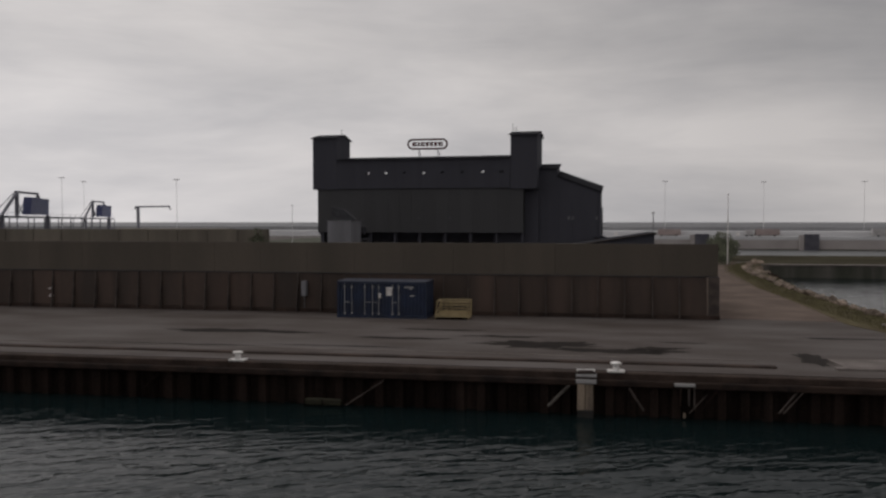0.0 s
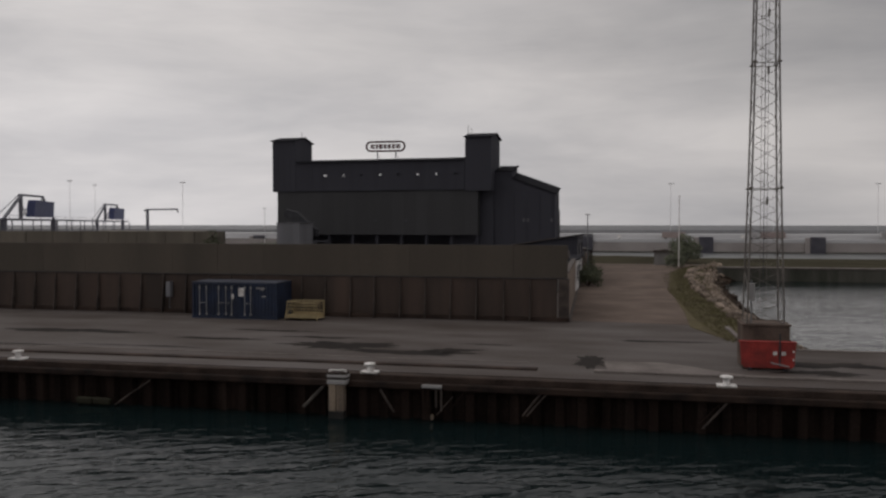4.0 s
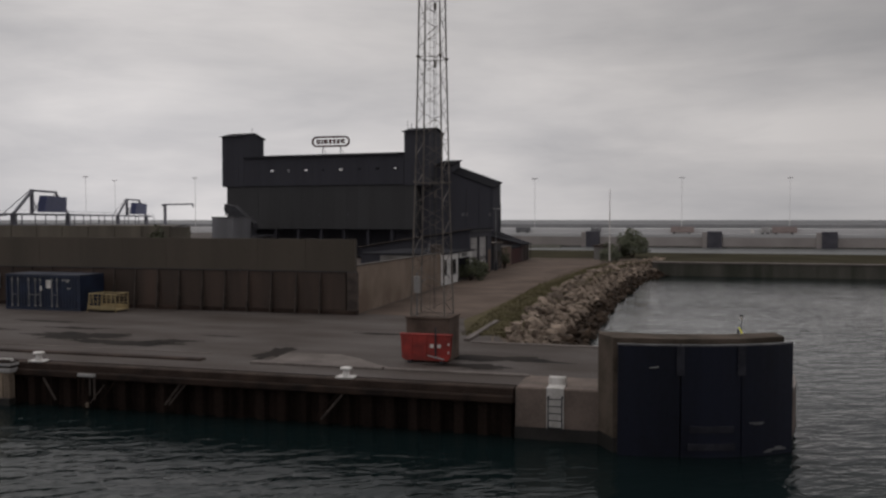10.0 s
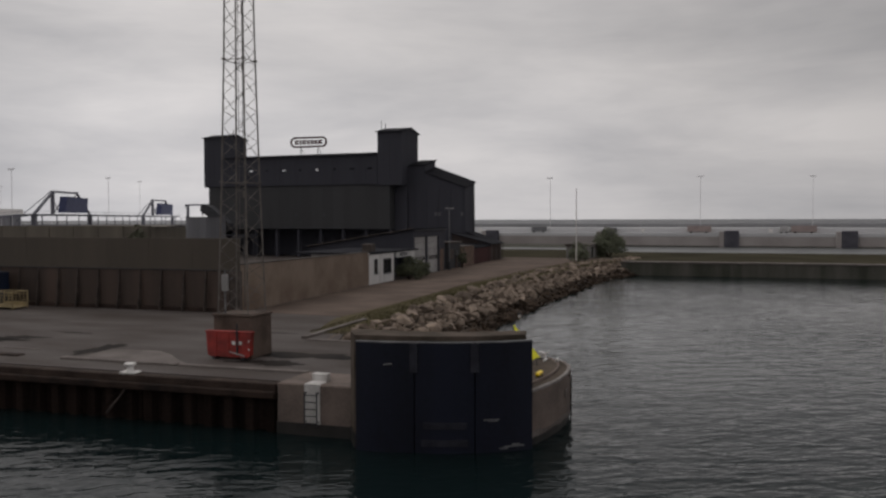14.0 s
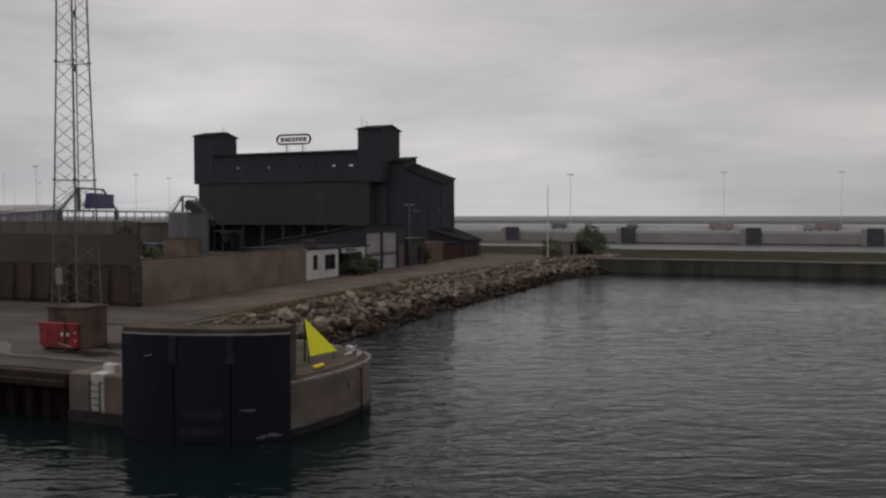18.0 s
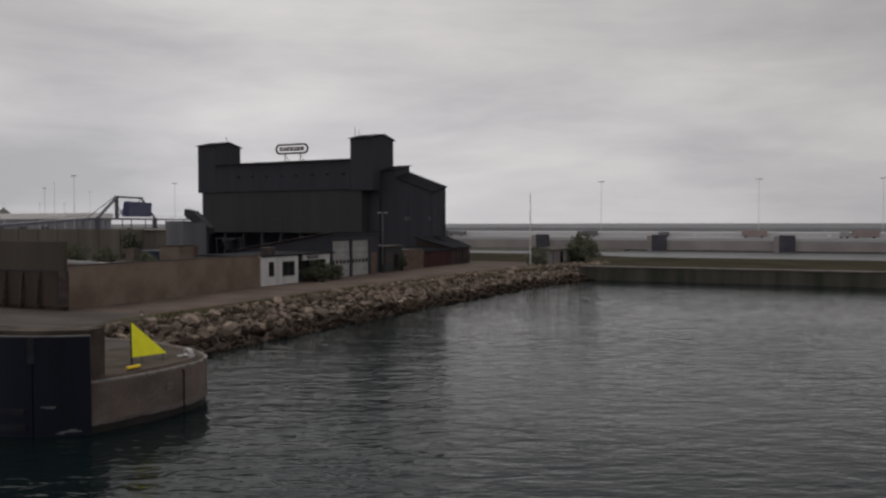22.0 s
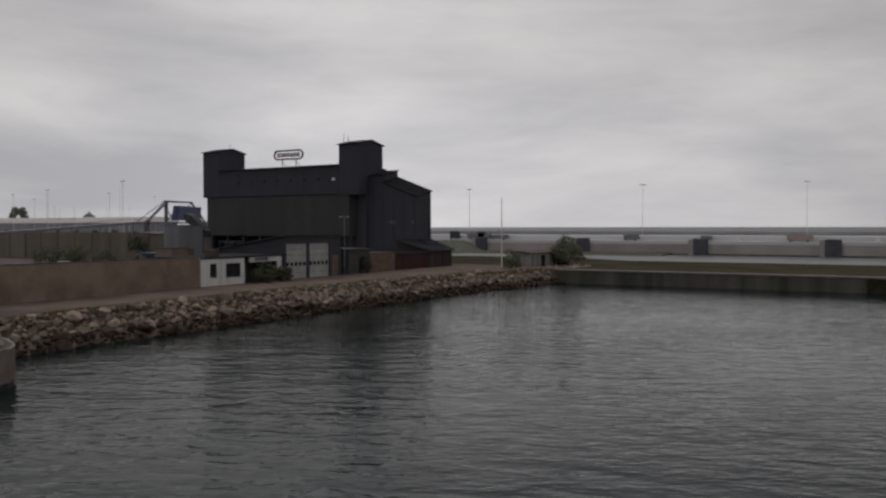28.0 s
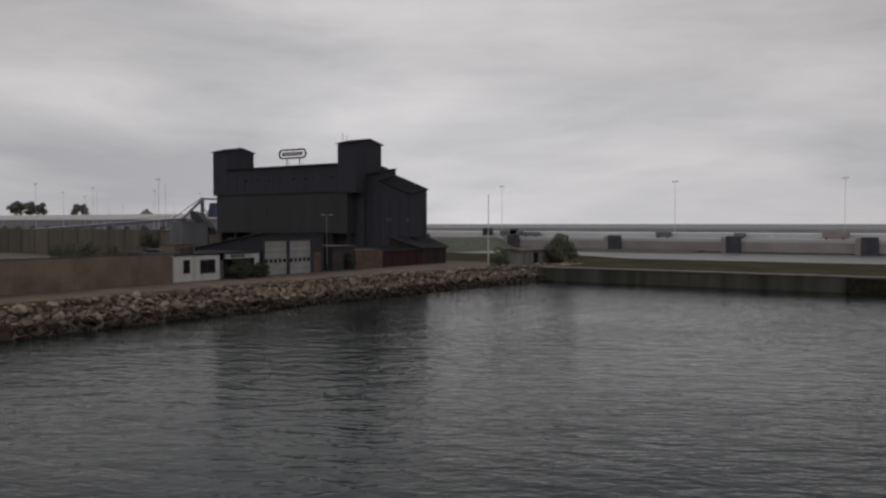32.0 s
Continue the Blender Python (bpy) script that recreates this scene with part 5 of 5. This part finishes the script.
part("support", R((2.3, 1.5, 0.0), (2.3, 1.5, 5.2), 0.12, 6), DARKSTEEL, t)
t = thing("low_store", "low tan rendered store in front of the conveyor house", "shed", -39.0, 76.4, 0)
part("wall", B(0, 3.9, 0, 3.2, 0, 2.7), TANWALL, t)
part("roof", B(-0.1, 4.0, -0.1, 3.3, 2.705, 2.85), POST, t)
t = thing("concrete_bin", "pale brown concrete bin in the yard", "bin", -47.9, 78.4, 0)
part("shell", B(0, 1.9, 0, 1.8, 0, 2.1, 0.05), CONCRETE, t)
part("lid", B(-0.05, 1.95, -0.05, 1.85, 2.105, 2.2), POST, t)
t = thing("dark_tank", "low dark blue steel tank in the yard", "tank", -43.8, 77.4, 0)
part("body", B(0, 4.4, 0, 2.0, 0.15, 2.0, 0.1), NAVY, t)
part("saddle", B(0.4, 0.8, 0, 2, 0, 0.15), POST, t)
part("saddle", B(3.2, 3.6, 0, 2, 0, 0.15), POST, t)

t = thing("beam_stack", "stack of long pale concrete beams in the yard", "beams", -52.0, 67.6, 0, -17.7)
for k, (y, z, m) in enumerate(((0, 0, SLAB), (0.8, 0, GATEW), (0.4, 0.42, GATEW))):
    part("beam", B(0.3 * k, 21.5 - 0.6 * k, y, y + 0.6, z, z + 0.4, 0.03), m, t)

# rear storage wall of the yard
rear = thing("wall_rear", "dark brown rear storage wall across the yard", "wall", 0, 0, 0, kind="structure")
rp = part("wall_panel", B(-2.48, 2.48, 87.0, 87.4, 0, 5.15), REARW, rear)
rp.matrix_basis = pose(-55.1, 0, 0)
rq = part("post", B(-0.1, 0.1, 86.9, 86.998, 0, 5.1), REARW, rear)
rq.matrix_basis = pose(-52.7, 0, 0)
random.seed(3)
for i in range(1, 34):
    again(rp, -55.1 - 5.0 * i, random.uniform(-0.03, 0.03), random.uniform(-0.02, 0.04))
    again(rq, -52.7 - 5.0 * i)

t = thing("bulk_shed", "low dark olive bulk shed beyond the yard", "shed", -104, 128, 0)
for k in range(8):
    part("wall_panel", B(k * 3.1, k * 3.1 + 3.06, 0, 0.3, 0, 4.5), REARW, t)
part("core", B(0.05, 24.6, 0.32, 8, 0, 4.45), REARW, t)
bm = bmesh.new()
prism(bm, [(-0.4, 4.5), (4.1, 4.8), (8.4, 4.5), (8.4, 4.62), (4.1, 4.92), (-0.4, 4.62)], "x", -0.2, 25)
part("roof", bm, REARW, t)

# ---------------------------------------------------------------- flagpole, hut
t = thing("flagpole", "tall white flagpole at the end of the track", "flagpole", 15.27, 90.8, 0)
part("pole", R((0, 0, 0), (0, 0, 10.2), 0.1, 8, 0.05), STEELW, t)
part("finial", lathe([(0.02, 10.2), (0.09, 10.27), (0.02, 10.36)], 8), STEELW, t)
part("foot", lathe([(0.2, 0), (0.2, 0.25), (0.11, 0.3)], 8), CONCRETE, t)
t = thing("hut", "low pale limewashed hut with dark doorway behind the rocks", "hut", 15.15, 100.6, 0.0, 87)
part("wall", B(0, 8.6, 0, 3.0, 0, 1.95), HUTW, t)
bm = bmesh.new()
prism(bm, [(-0.25, 1.955), (3.2, 1.955), (3.2, 2.2), (1.5, 2.42), (-0.25, 2.1)], "x", -0.2, 8.8)
part("roof", bm, POST, t)
# doorway shade is a dark panel set on the solid hut wall
part("doorway", B(4.2, 5.5, -0.04, -0.002, 0, 1.7), GLASSD, t, "dark doorway")
part("door_frame", B(4.05, 4.18, -0.06, -0.003, 0, 1.8), DARKSTEEL, t)
for k in (1.2, 2.8, 7.4):
    part("pilaster", B(k - 0.08, k + 0.08, -0.05, -0.002, 0, 1.9), CONCRETE, t)

# ---------------------------------------------------------------- bushes
def clump(bm, c, r, n, size, flat=1.0):
    """Leaves scattered through an uneven ball."""
    for _ in range(n):
        d = Vector((random.gauss(0, 1), random.gauss(0, 1), random.gauss(0, 1))).normalized()
        k = r * random.uniform(0.55, 1.0) * (0.8 + 0.35 * noise.noise(d * 1.7 + Vector(c)))
        p = Vector(c) + Vector((d.x * k, d.y * k, d.z * k * flat))
        a = Vector((random.gauss(0, 1), random.gauss(0, 1), random.gauss(0, 1))).normalized()
        b = a.orthogonal().normalized()
        s = size * random.uniform(0.6, 1.3)
        q = [bm.verts.new(p + s * v) for v in (a, b * 0.6, -a, -b * 0.6)]
        bm.faces.new(q)


def bush(name, x, y, z, w, h, leaves, label, seed, size=0.16, cat="bush", leaf=LEAF):
    random.seed(seed)
    t = thing(name, label, cat, x, y, z)
    bm = bmesh.new()
    tips = []
    for k in range(5):
        a = 2 * math.pi * k / 5 + random.uniform(-0.4, 0.4)
        tip = Vector((0.28 * w * math.cos(a), 0.28 * w * math.sin(a), h * random.uniform(0.3, 0.62)))
        rod(bm, (0.05 * math.cos(a), 0.05 * math.sin(a), 0), tip, 0.07 * h / 3, 5, 0.03)
        tips.append(tip)
    part("stem", bm, BARK, t)
    bm = bmesh.new()
    for tip in tips + [Vector((0, 0, h * 0.72))]:
        clump(bm, tip, 0.34 * w * random.uniform(0.8, 1.1), leaves // 9, size, 0.42 * h / (0.34 * w) * 0.72)
    for k in range(5):
        a = random.uniform(0, 6.28)
        clump(bm, (0.33 * w * math.cos(a), 0.33 * w * math.sin(a), h * random.uniform(0.12, 0.4)), 0.24 * w, leaves // 14, size, 0.9)
    part("crown", bm, leaf, t)
    return t


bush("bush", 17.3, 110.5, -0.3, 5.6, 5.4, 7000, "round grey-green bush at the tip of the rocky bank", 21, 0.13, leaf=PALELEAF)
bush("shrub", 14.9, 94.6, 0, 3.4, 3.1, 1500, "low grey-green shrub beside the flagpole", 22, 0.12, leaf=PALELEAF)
bush("shrub", 4.35, 53.3, 0, 3.0, 2.5, 1300, "leafy green shrub in front of the gatehouse porch", 23, 0.13)
bush("shrub", 4.3, 56.4, 0, 2.3, 1.9, 800, "small leafy green shrub by the workshop corner", 24, 0.13)
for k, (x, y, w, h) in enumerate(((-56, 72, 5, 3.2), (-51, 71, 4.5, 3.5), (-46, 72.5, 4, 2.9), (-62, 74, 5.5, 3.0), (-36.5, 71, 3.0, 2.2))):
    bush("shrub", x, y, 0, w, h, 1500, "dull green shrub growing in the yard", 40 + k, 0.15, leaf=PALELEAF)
bush("shrub", 3.6, 74.2, 0, 1.2, 3.0, 350, "spindly dark shrub beside the brick store", 61, 0.12)

bush("shrub", -53.4, 85.2, 0, 3.2, 5.6, 800, "ragged dull shrub at the end of the rear wall", 66, 0.2)
# grass along the top of the rocks
random.seed(77)
bm = bmesh.new()
for _ in range(24000):
    y = random.uniform(13, 100)
    a, b = shore(y)
    x = a + random.uniform(-2.6, 0.3) if y < 50 else a + random.gauss(-0.7, 0.9)
    h = random.uniform(0.05, 0.2)
    d = random.uniform(0, 3.14)
    l = random.uniform(-0.15, 0.15)
    v = [bm.verts.new(p) for p in ((x - 0.035 * math.cos(d), y - 0.035 * math.sin(d), -0.08), (x + 0.035 * math.cos(d), y + 0.035 * math.sin(d), -0.08), (x + l, y + l, h))]
    bm.faces.new(v)
tagged(part("grass", bm, GRASS), "yellow-green rough grass along the rocks", "grass", kind="stuff")

bm = bmesh.new()
for _ in range(1300):
    y = random.uniform(15, 40)
    a, b = shore(y)
    x = a + random.gauss(-0.5, 0.55)
    if noise.noise((x * 0.5, y * 0.25, 9.0)) < 0.0:
        continue
    h = random.uniform(0.08, 0.25)
    d = random.uniform(0, 3.14)
    lx, ly = random.uniform(-0.25, 0.25), random.uniform(-0.25, 0.25)
    v = [bm.verts.new(p) for p in ((x - 0.04 * math.cos(d), y - 0.04 * math.sin(d), -0.05), (x + 0.04 * math.cos(d), y + 0.04 * math.sin(d), -0.05), (x + 0.6 * lx + 0.03, y + 0.6 * ly, h * 0.7), (x + lx, y + ly, h))]
    bm.faces.new(v)
tagged(part("weeds", bm, GRASS), "tufts of longer dry grass on the verge", "weeds", kind="stuff")

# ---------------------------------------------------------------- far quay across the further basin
# haze over the quay and breakwater is painted into their pale colours
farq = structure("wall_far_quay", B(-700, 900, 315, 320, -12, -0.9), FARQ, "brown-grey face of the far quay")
structure("trim_far_coping", B(-700, 900, 314.92, 320, -0.9, 0.35), FARTOP, "concrete coping of the far quay, paled for haze")
fart = structure("ground_far_quay", B(-700, 900, 320, 540, -12, 0.3), FARTOP, "grey surface of the far quay, paled for haze")
farp = structure("wall_far_parapet", B(-700, 900, 324, 325, 0.3, 2.3), FARTOP, "concrete barrier on the far quay, paled for haze")
farb = structure("trim_far_waterline", B(-700, 900, 314.7, 315.0, -12, -4.5), MOLE, "dark band along the foot of the far quay")
brk = structure("wall_breakwater", B(-2000, 2400, 541, 556, -12, 2.75), FARSHORE, "distant breakwater, stone paled for haze")
sea = structure("water_open_sea", B(-6000, 6000, 556.5, 4900, -12, 0.0), SEA, "grey open sea beyond the breakwater")
bm = bmesh.new()
prism(bm, [(290, -5.2), (314.6, -5.2), (314.6, -4.2)], "x", -104, -20)
structure("ground_far_foot", bm, MOLE, "dark rubble at the foot of the far quay")
bm = bmesh.new()
prism(bm, [(-111.98, -5.2), (-99.0, -5.2), (-111.98, -0.02)], "y", 138, 314.5)
structure("ground_far_bank", bm, BANKG, "grey-green sloping bank of the further basin")
for k, x in enumerate((-150, -103, -56, -8.5, 38, 79, 121, 163, 206)):
    t = thing("dolphin_fender", "dark steel fender tower on the far quay face", "fender", x, 313.6, -5.2, group="far fender towers")
    part("body", B(-2.7, 2.7, 0, 1.35, 0, 6.6, 0.15), FARFEND, t)
    part("side_face", B(-4.6, -2.75, 0.4, 1.35, 0, 6.3, 0.1), FARQ, t)
random.seed(12)
for x, w, h, m in ((26, 9, 2.3, "r"), (64, 9, 2.4, "r"), (-38, 6, 1.8, "g"), (-108, 11, 2.2, "g"), (110, 14, 2.6, "w"), (-8, 4, 1.6, "g"), (57, 3, 2.2, "w"), (139, 8, 2.4, "r"), (-120.4, 4.2, 3.2, "d"), (-106.6, 3.0, 3.0, "d"), (-97.8, 7.8, 1.6, "g")):
    t = thing("trailer", "distant parked freight trailer on the far quay", "trailer", x, 322, 0.35, group="far trailers")
    part("box", B(-w / 2, w / 2, -1.2, 0.9, 0.5, 0.5 + h, 0.05), {"r": FARRED, "g": GALV, "w": GATEW, "d": DARKSTEEL}[m], t)
    for q in (-0.35, 0.3):
        part("wheel", B(w * q - 0.5, w * q + 0.5, -1.1, -0.8, 0, 0.5, 0.1), DARKSTEEL, t)

# ---------------------------------------------------------------- floodlight masts
def flood(x, y, z, h, g, z0=0.3):
    t = thing("floodlight_mast", "tall slim grey floodlight mast with cross-shaped head", "light mast", x, y, z0, group="floodlight masts")
    part("pole", R((0, 0, 0), (0, 0, h), 0.11, 6, 0.06), g, t)
    part("head", B(-1.3, 1.3, -0.15, 0.15, h, h + 0.2), g, t)
    part("lamp_row", B(-1.2, 1.2, -0.35, -0.15, h - 0.2, h), g, t)
    return t


for x, y, h in ((25.8, 343, 23.3), (71.7, 372, 24.0), (-33, 320.5, 22.5), (122, 398, 25), (-113, 322, 22.5)):
    flood(x, y, 0, h, MASTG)
for x, y, h in ((-214, 273, 23.8), (-237.5, 324, 24.7), (-176, 295, 23.8), (-181.3, 188.2, 22.3), (-378, 377, 26), (-282, 230, 22.9), (-337, 308, 25.2), (-300, 212.5, 24.6), (-365, 268, 23.6), (-412, 313, 23.2)):
    flood(x, y, 0, h, MASTG, 0.0)

for x, h in ((-416, 18.6), (-411, 17.4), (-397, 17.6), (-367, 17.6), (-347, 17.4), (-424, 27.8), (-355, 29.4)):
    t = thing("light_pole", "thin grey lamp pole of the terminal yard", "light mast", x, 330, 0, group="terminal light poles")
    part("pole", R((0, 0, 0), (0, 0, h), 0.14, 5, 0.08), MASTG, t)
    part("head", B(-0.8, 0.8, -0.12, 0.12, h, h + 0.15), MASTG, t)

t = thing("light_pole", "thin grey lamp pole behind the grain elevator", "light mast", -62.3, 123.7, 0, group="terminal light poles")
part("pole", R((0, 0, 0), (0, 0, 9.4), 0.07, 6, 0.04), MASTG, t)
part("head", B(-0.3, 0.3, -0.1, 0.1, 9.4, 9.5), MASTG, t)

# small white signs along the far quay
for x in (4.6, -62, 52):
    t = thing("quay_sign", "small white sign plate on a short post on the far quay", "sign", x, 317.5, 0.35, group="far quay signs")
    part("post", R((0, 0, 0), (0, 0, 0.9), 0.08, 5), DARKSTEEL, t)
    part("plate", B(-0.7, 0.7, -0.1, -0.02, 0.3, 1.7), STEELW, t)

# ---------------------------------------------------------------- linkspan gantries over the left yard
def gantry(x, y):
    t = thing("linkspan_gantry", "blue-grey steel linkspan gantry with blue counterweight box", "gantry", x, y, 0, 108, group="linkspan gantries")
    part("rear_leg", R((-14.0, 0, 8.2), (0, 0, 16.0), 0.55, 6), FARSTEEL, t)
    part("rear_stay", R((-20.0, 0.6, 8.2), (-0.4, 0.6, 16.2), 0.16, 5), FARSTEEL, t)
    part("column", B(-0.6, 0.6, -0.5, 0.5, 8.2, 16.0), FARSTEEL, t)
    part("top_beam", B(-0.7, 20.6, -0.5, 0.5, 15.9, 16.6), FARSTEEL, t)
    part("front_leg", R((20.2, 0, 16.2), (32.0, 0, 8.2), 0.5, 6), FARSTEEL, t)
    part("hanger", R((18.5, -0.8, 15.9), (15.0, -0.8, 14.0), 0.2, 5), FARSTEEL, t)
    part("brace", R((0.6, -0.2, 8.6), (8.0, -0.2, 14.2), 0.18, 5), FARSTEEL, t)
    part("brace", R((0.6, -0.2, 12.6), (5.0, -0.2, 8.8), 0.18, 5), FARSTEEL, t)
    for u in (-14.0, 32.0):
        part("foot", B(u - 0.8, u + 0.8, -0.7, 0.7, 0, 8.2), FARSTEEL, t)
    bm = bmesh.new()
    prism(bm, [(2.2, 8.7), (21.2, 8.7), (22.0, 14.3), (4.0, 14.6)], "y", -3.6, -0.9)
    part("counterweight", bm, BLUEST, t, "blue painted counterweight box")
    part("box_rim", B(4.0, 22.0, -3.75, -3.61, 13.95, 14.15), BLUEST, t)
    return t


gantry(-195.1, 220.5)
gantry(-249.0, 349.0)
# access bridge through both gantries, and the ramp that climbs to it
t = thing("access_bridge", "long dark steel access bridge on slim trestles", "bridge", -190.5, 206.0, 0, 112.8)
part("deck", B(0, 215, -2.2, 2.2, 7.5, 8.15), FARSTEEL, t)
part("handrail", R((0, -2.2, 9.2), (215, -2.2, 9.2), 0.06, 5), FARSTEEL, t)
for k in range(19):
    if k % 2 == 0:
        for v in (-1.8, 1.8):
            part("trestle", R((k * 12 + 4, v, 0), (k * 12 + 4, v, 7.5), 0.2, 5), FARSTEEL, t)
    part("stanchion", R((k * 12, -2.2, 8.15), (k * 12, -2.2, 9.2), 0.06, 4), FARSTEEL, t)
t = thing("access_ramp", "dark steel ramp climbing to the access bridge", "ramp", -194.0, 0, 0)
bm = bmesh.new()
prism(bm, [(96, 0.3), (205.5, 7.3), (205.5, 8.15), (96, 1.2)], "x", -2.2, 2.2)
part("deck", bm, FARSTEEL, t)
part("handrail", R((2.2, 96, 2.2), (2.2, 205.5, 9.2), 0.06, 5), FARSTEEL, t)
for k in range(8):
    y = 118 + 12 * k
    z = 0.3 + (y - 96) * 7.0 / 109.5
    for v in (-1.8, 1.8):
        part("trestle", R((v, y, 0), (v, y, z), 0.2, 5), FARSTEEL, t)
    part("brace", R((2.1, y - 6, 0.1), (2.1, y, z), 0.14, 4), FARSTEEL, t)
t = thing("pipe_portal", "slim grey pipe portal with down-turned end", "portal", -211.2, 325.6, 0, -20)
part("column", B(-0.5, 0.5, -0.5, 0.5, 0, 13.2), FARSTEEL, t)
part("beam", B(-1.5, 20.4, -0.4, 0.4, 12.7, 13.4), FARSTEEL, t)
part("drop_end", R((20.4, 0, 13), (21.0, 0, 11.6), 0.35, 6), FARSTEEL, t)
part("drop_end", R((-1.5, 0, 13), (-2.2, 0, 12.2), 0.35, 6), FARSTEEL, t)
# long pale terminal shed and trees in the distance
t = thing("terminal_shed", "long white-roofed terminal shed in the distance", "building", -850, 395, 0)
part("wall", B(0, 430, 0, 40, 0, 9.0), GREYCLAD, t)
bm = bmesh.new()
prism(bm, [(-1, 9.05), (41, 9.05), (41, 13.2), (20, 13.4), (-0.6, 12.9)], "x", -1, 431)
part("roof", bm, STEELW, t)
for k in range(20):
    part("door", B(8 + k * 21, 14 + k * 21, -0.3, -0.02, 0.1, 3.8), DARKSTEEL, t)


def far_tree(x, y, w, h, seed):
    random.seed(seed)
    t = thing("tree", "distant broad-crowned tree, paled for haze", "tree", x, y, 0, group="distant trees")
    bm = bmesh.new()
    rod(bm, (0, 0, 0), (0, 0, h * 0.6), w * 0.05, 6, w * 0.025)
    for k in range(4):
        a = 1.57 * k + random.uniform(-0.3, 0.3)
        rod(bm, (0, 0, h * 0.35), (0.3 * w * math.cos(a), 0.3 * w * math.sin(a), h * 0.68), w * 0.025, 5, w * 0.01)
    part("trunk", bm, BARK, t)
    bm = bmesh.new()
    for k in range(11):
        a = random.uniform(0, 6.28)
        rr = random.uniform(0, 0.36) * w
        clump(bm, (rr * math.cos(a), rr * math.sin(a), h * random.uniform(0.5, 0.85)), 0.2 * w, 110, 0.05 * w, 0.7)
    part("crown", bm, FARLEAF, t)


for k, (x, y, w, h) in enumerate(((-2120, 1255, 50, 55), (-2085, 1248, 46, 58), (-2048, 1252, 44, 54), (-2010, 1250, 46, 56), (-1985, 1247, 34, 50), (-1848, 1250, 40, 48), (-1822, 1254, 40, 49), (-1806, 1248, 28, 41))):
    far_tree(x, y, w, 1.22 * h, 90 + k)
t = thing("distant_tower", "distant grey-green silo tower with stepped head", "tower", -1575, 1250, 0)
part("shaft", B(-12, 12, -8, 8, 0, 31, 0.8), FARLEAF, t)
part("head", B(-7.5, 6, -6, 6, 31.02, 35, 0.6), FARLEAF, t)
part("cap", lathe([(4.0, 35.02), (3.2, 38), (0.4, 40)], 8), FARLEAF, t)
far_land = structure("ground_far_shore", B(-2600, -1350, 1220, 1500, -12, 0.4), MOLETOP, "low distant shore under the woods")

# ---------------------------------------------------------------- boulders, last
random.seed(31)
rev = thing("rock_revetment", "bank of rough brown-grey granite boulders", "boulders", 0, 0, 0, kind="structure")


def boulder_mesh(name, seed):
    random.seed(seed)
    bm = bmesh.new()
    sx, sy, sz = random.uniform(0.85, 1.3), random.uniform(0.8, 1.15), random.uniform(0.66, 0.92)
    for _ in range(16):
        d = Vector((random.gauss(0, 1), random.gauss(0, 1), random.gauss(0, 1))).normalized() * random.uniform(0.86, 1.08)
        bm.verts.new((d.x * sx, d.y * sy, d.z * sz))
    h = bmesh.ops.convex_hull(bm, input=bm.verts)
    bmesh.ops.delete(bm, geom=list({g for g in h["geom_interior"] if isinstance(g, bmesh.types.BMVert)}), context="VERTS")
    bmesh.ops.recalc_face_normals(bm, faces=bm.faces)
    me = bpy.data.meshes.new(name)
    bm.to_mesh(me)
    bm.free()
    return me


shapes = [boulder_mesh("boulder", 200 + i) for i in range(10)]
dry = []
for i, me in enumerate(shapes):
    me.materials.append(ROCK)
    w = me.copy()
    w.materials[0] = ROCKWET
    dry.append((me, w))
random.seed(32)
places = []
for _ in range(13000):
    y = random.uniform(11.4, 108.5)
    a, b = shore(y)
    s = random.uniform(-0.02, 1.04)
    x = a + (b - a) * s
    r = random.choice((0.2, 0.26, 0.32, 0.4, 0.48, 0.6)) * random.uniform(0.85, 1.2)
    if any((x - px) ** 2 + (y - py) ** 2 < (0.62 * (r + pr)) ** 2 for px, py, _, pr in places[-900:] if abs(y - py) < 1.6):
        continue
    if any((x - px) ** 2 + (y - py) ** 2 < (0.60 * (r + pr)) ** 2 for px, py, _, pr in places if abs(y - py) < 1.4):
        continue
    z = np.interp(s, [-0.02, 0.1, 0.5, 1.04], [0.05, -0.05, -0.85, -2.0]) + random.uniform(-0.08, 0.14)
    places.append((x, y, float(z), r))
places.sort(key=lambda p: p[1])
near = [p for p in places if 18 < p[1] < 48][:300]
picked = set(near)
bm_dry, bm_wet = bmesh.new(), bmesh.new()
rest = {0: ([], []), 1: ([], [])}
for p in places:
    x, y, z, r = p
    k = random.randrange(10)
    m = Matrix.Translation((x, y, z)) @ Euler((random.uniform(-0.5, 0.5), random.uniform(-0.5, 0.5), random.uniform(0, 6.28))).to_matrix().to_4x4() @ Matrix.Diagonal((r, r, r, 1))
    wet = z < -1.22 + random.uniform(-0.12, 0.12)
    if p in picked:
        ob = new("boulder", dry[k][wet])
        ob.parent = rev
        ob.matrix_basis = m
    else:
        vs, fs = rest[int(wet)]
        o = len(vs)
        vs.extend([m @ v.co for v in shapes[k].vertices])
        fs.extend([[o + i for i in f.vertices] for f in shapes[k].polygons])
for wet, (vs, fs) in rest.items():
    me = bpy.data.meshes.new("boulders")
    me.from_pydata(vs, [], fs)
    me.materials.append(ROCKWET if wet else ROCK)
    ob = new("boulders", me)
    ob.parent = rev
    tagged(ob, kind="stuff")
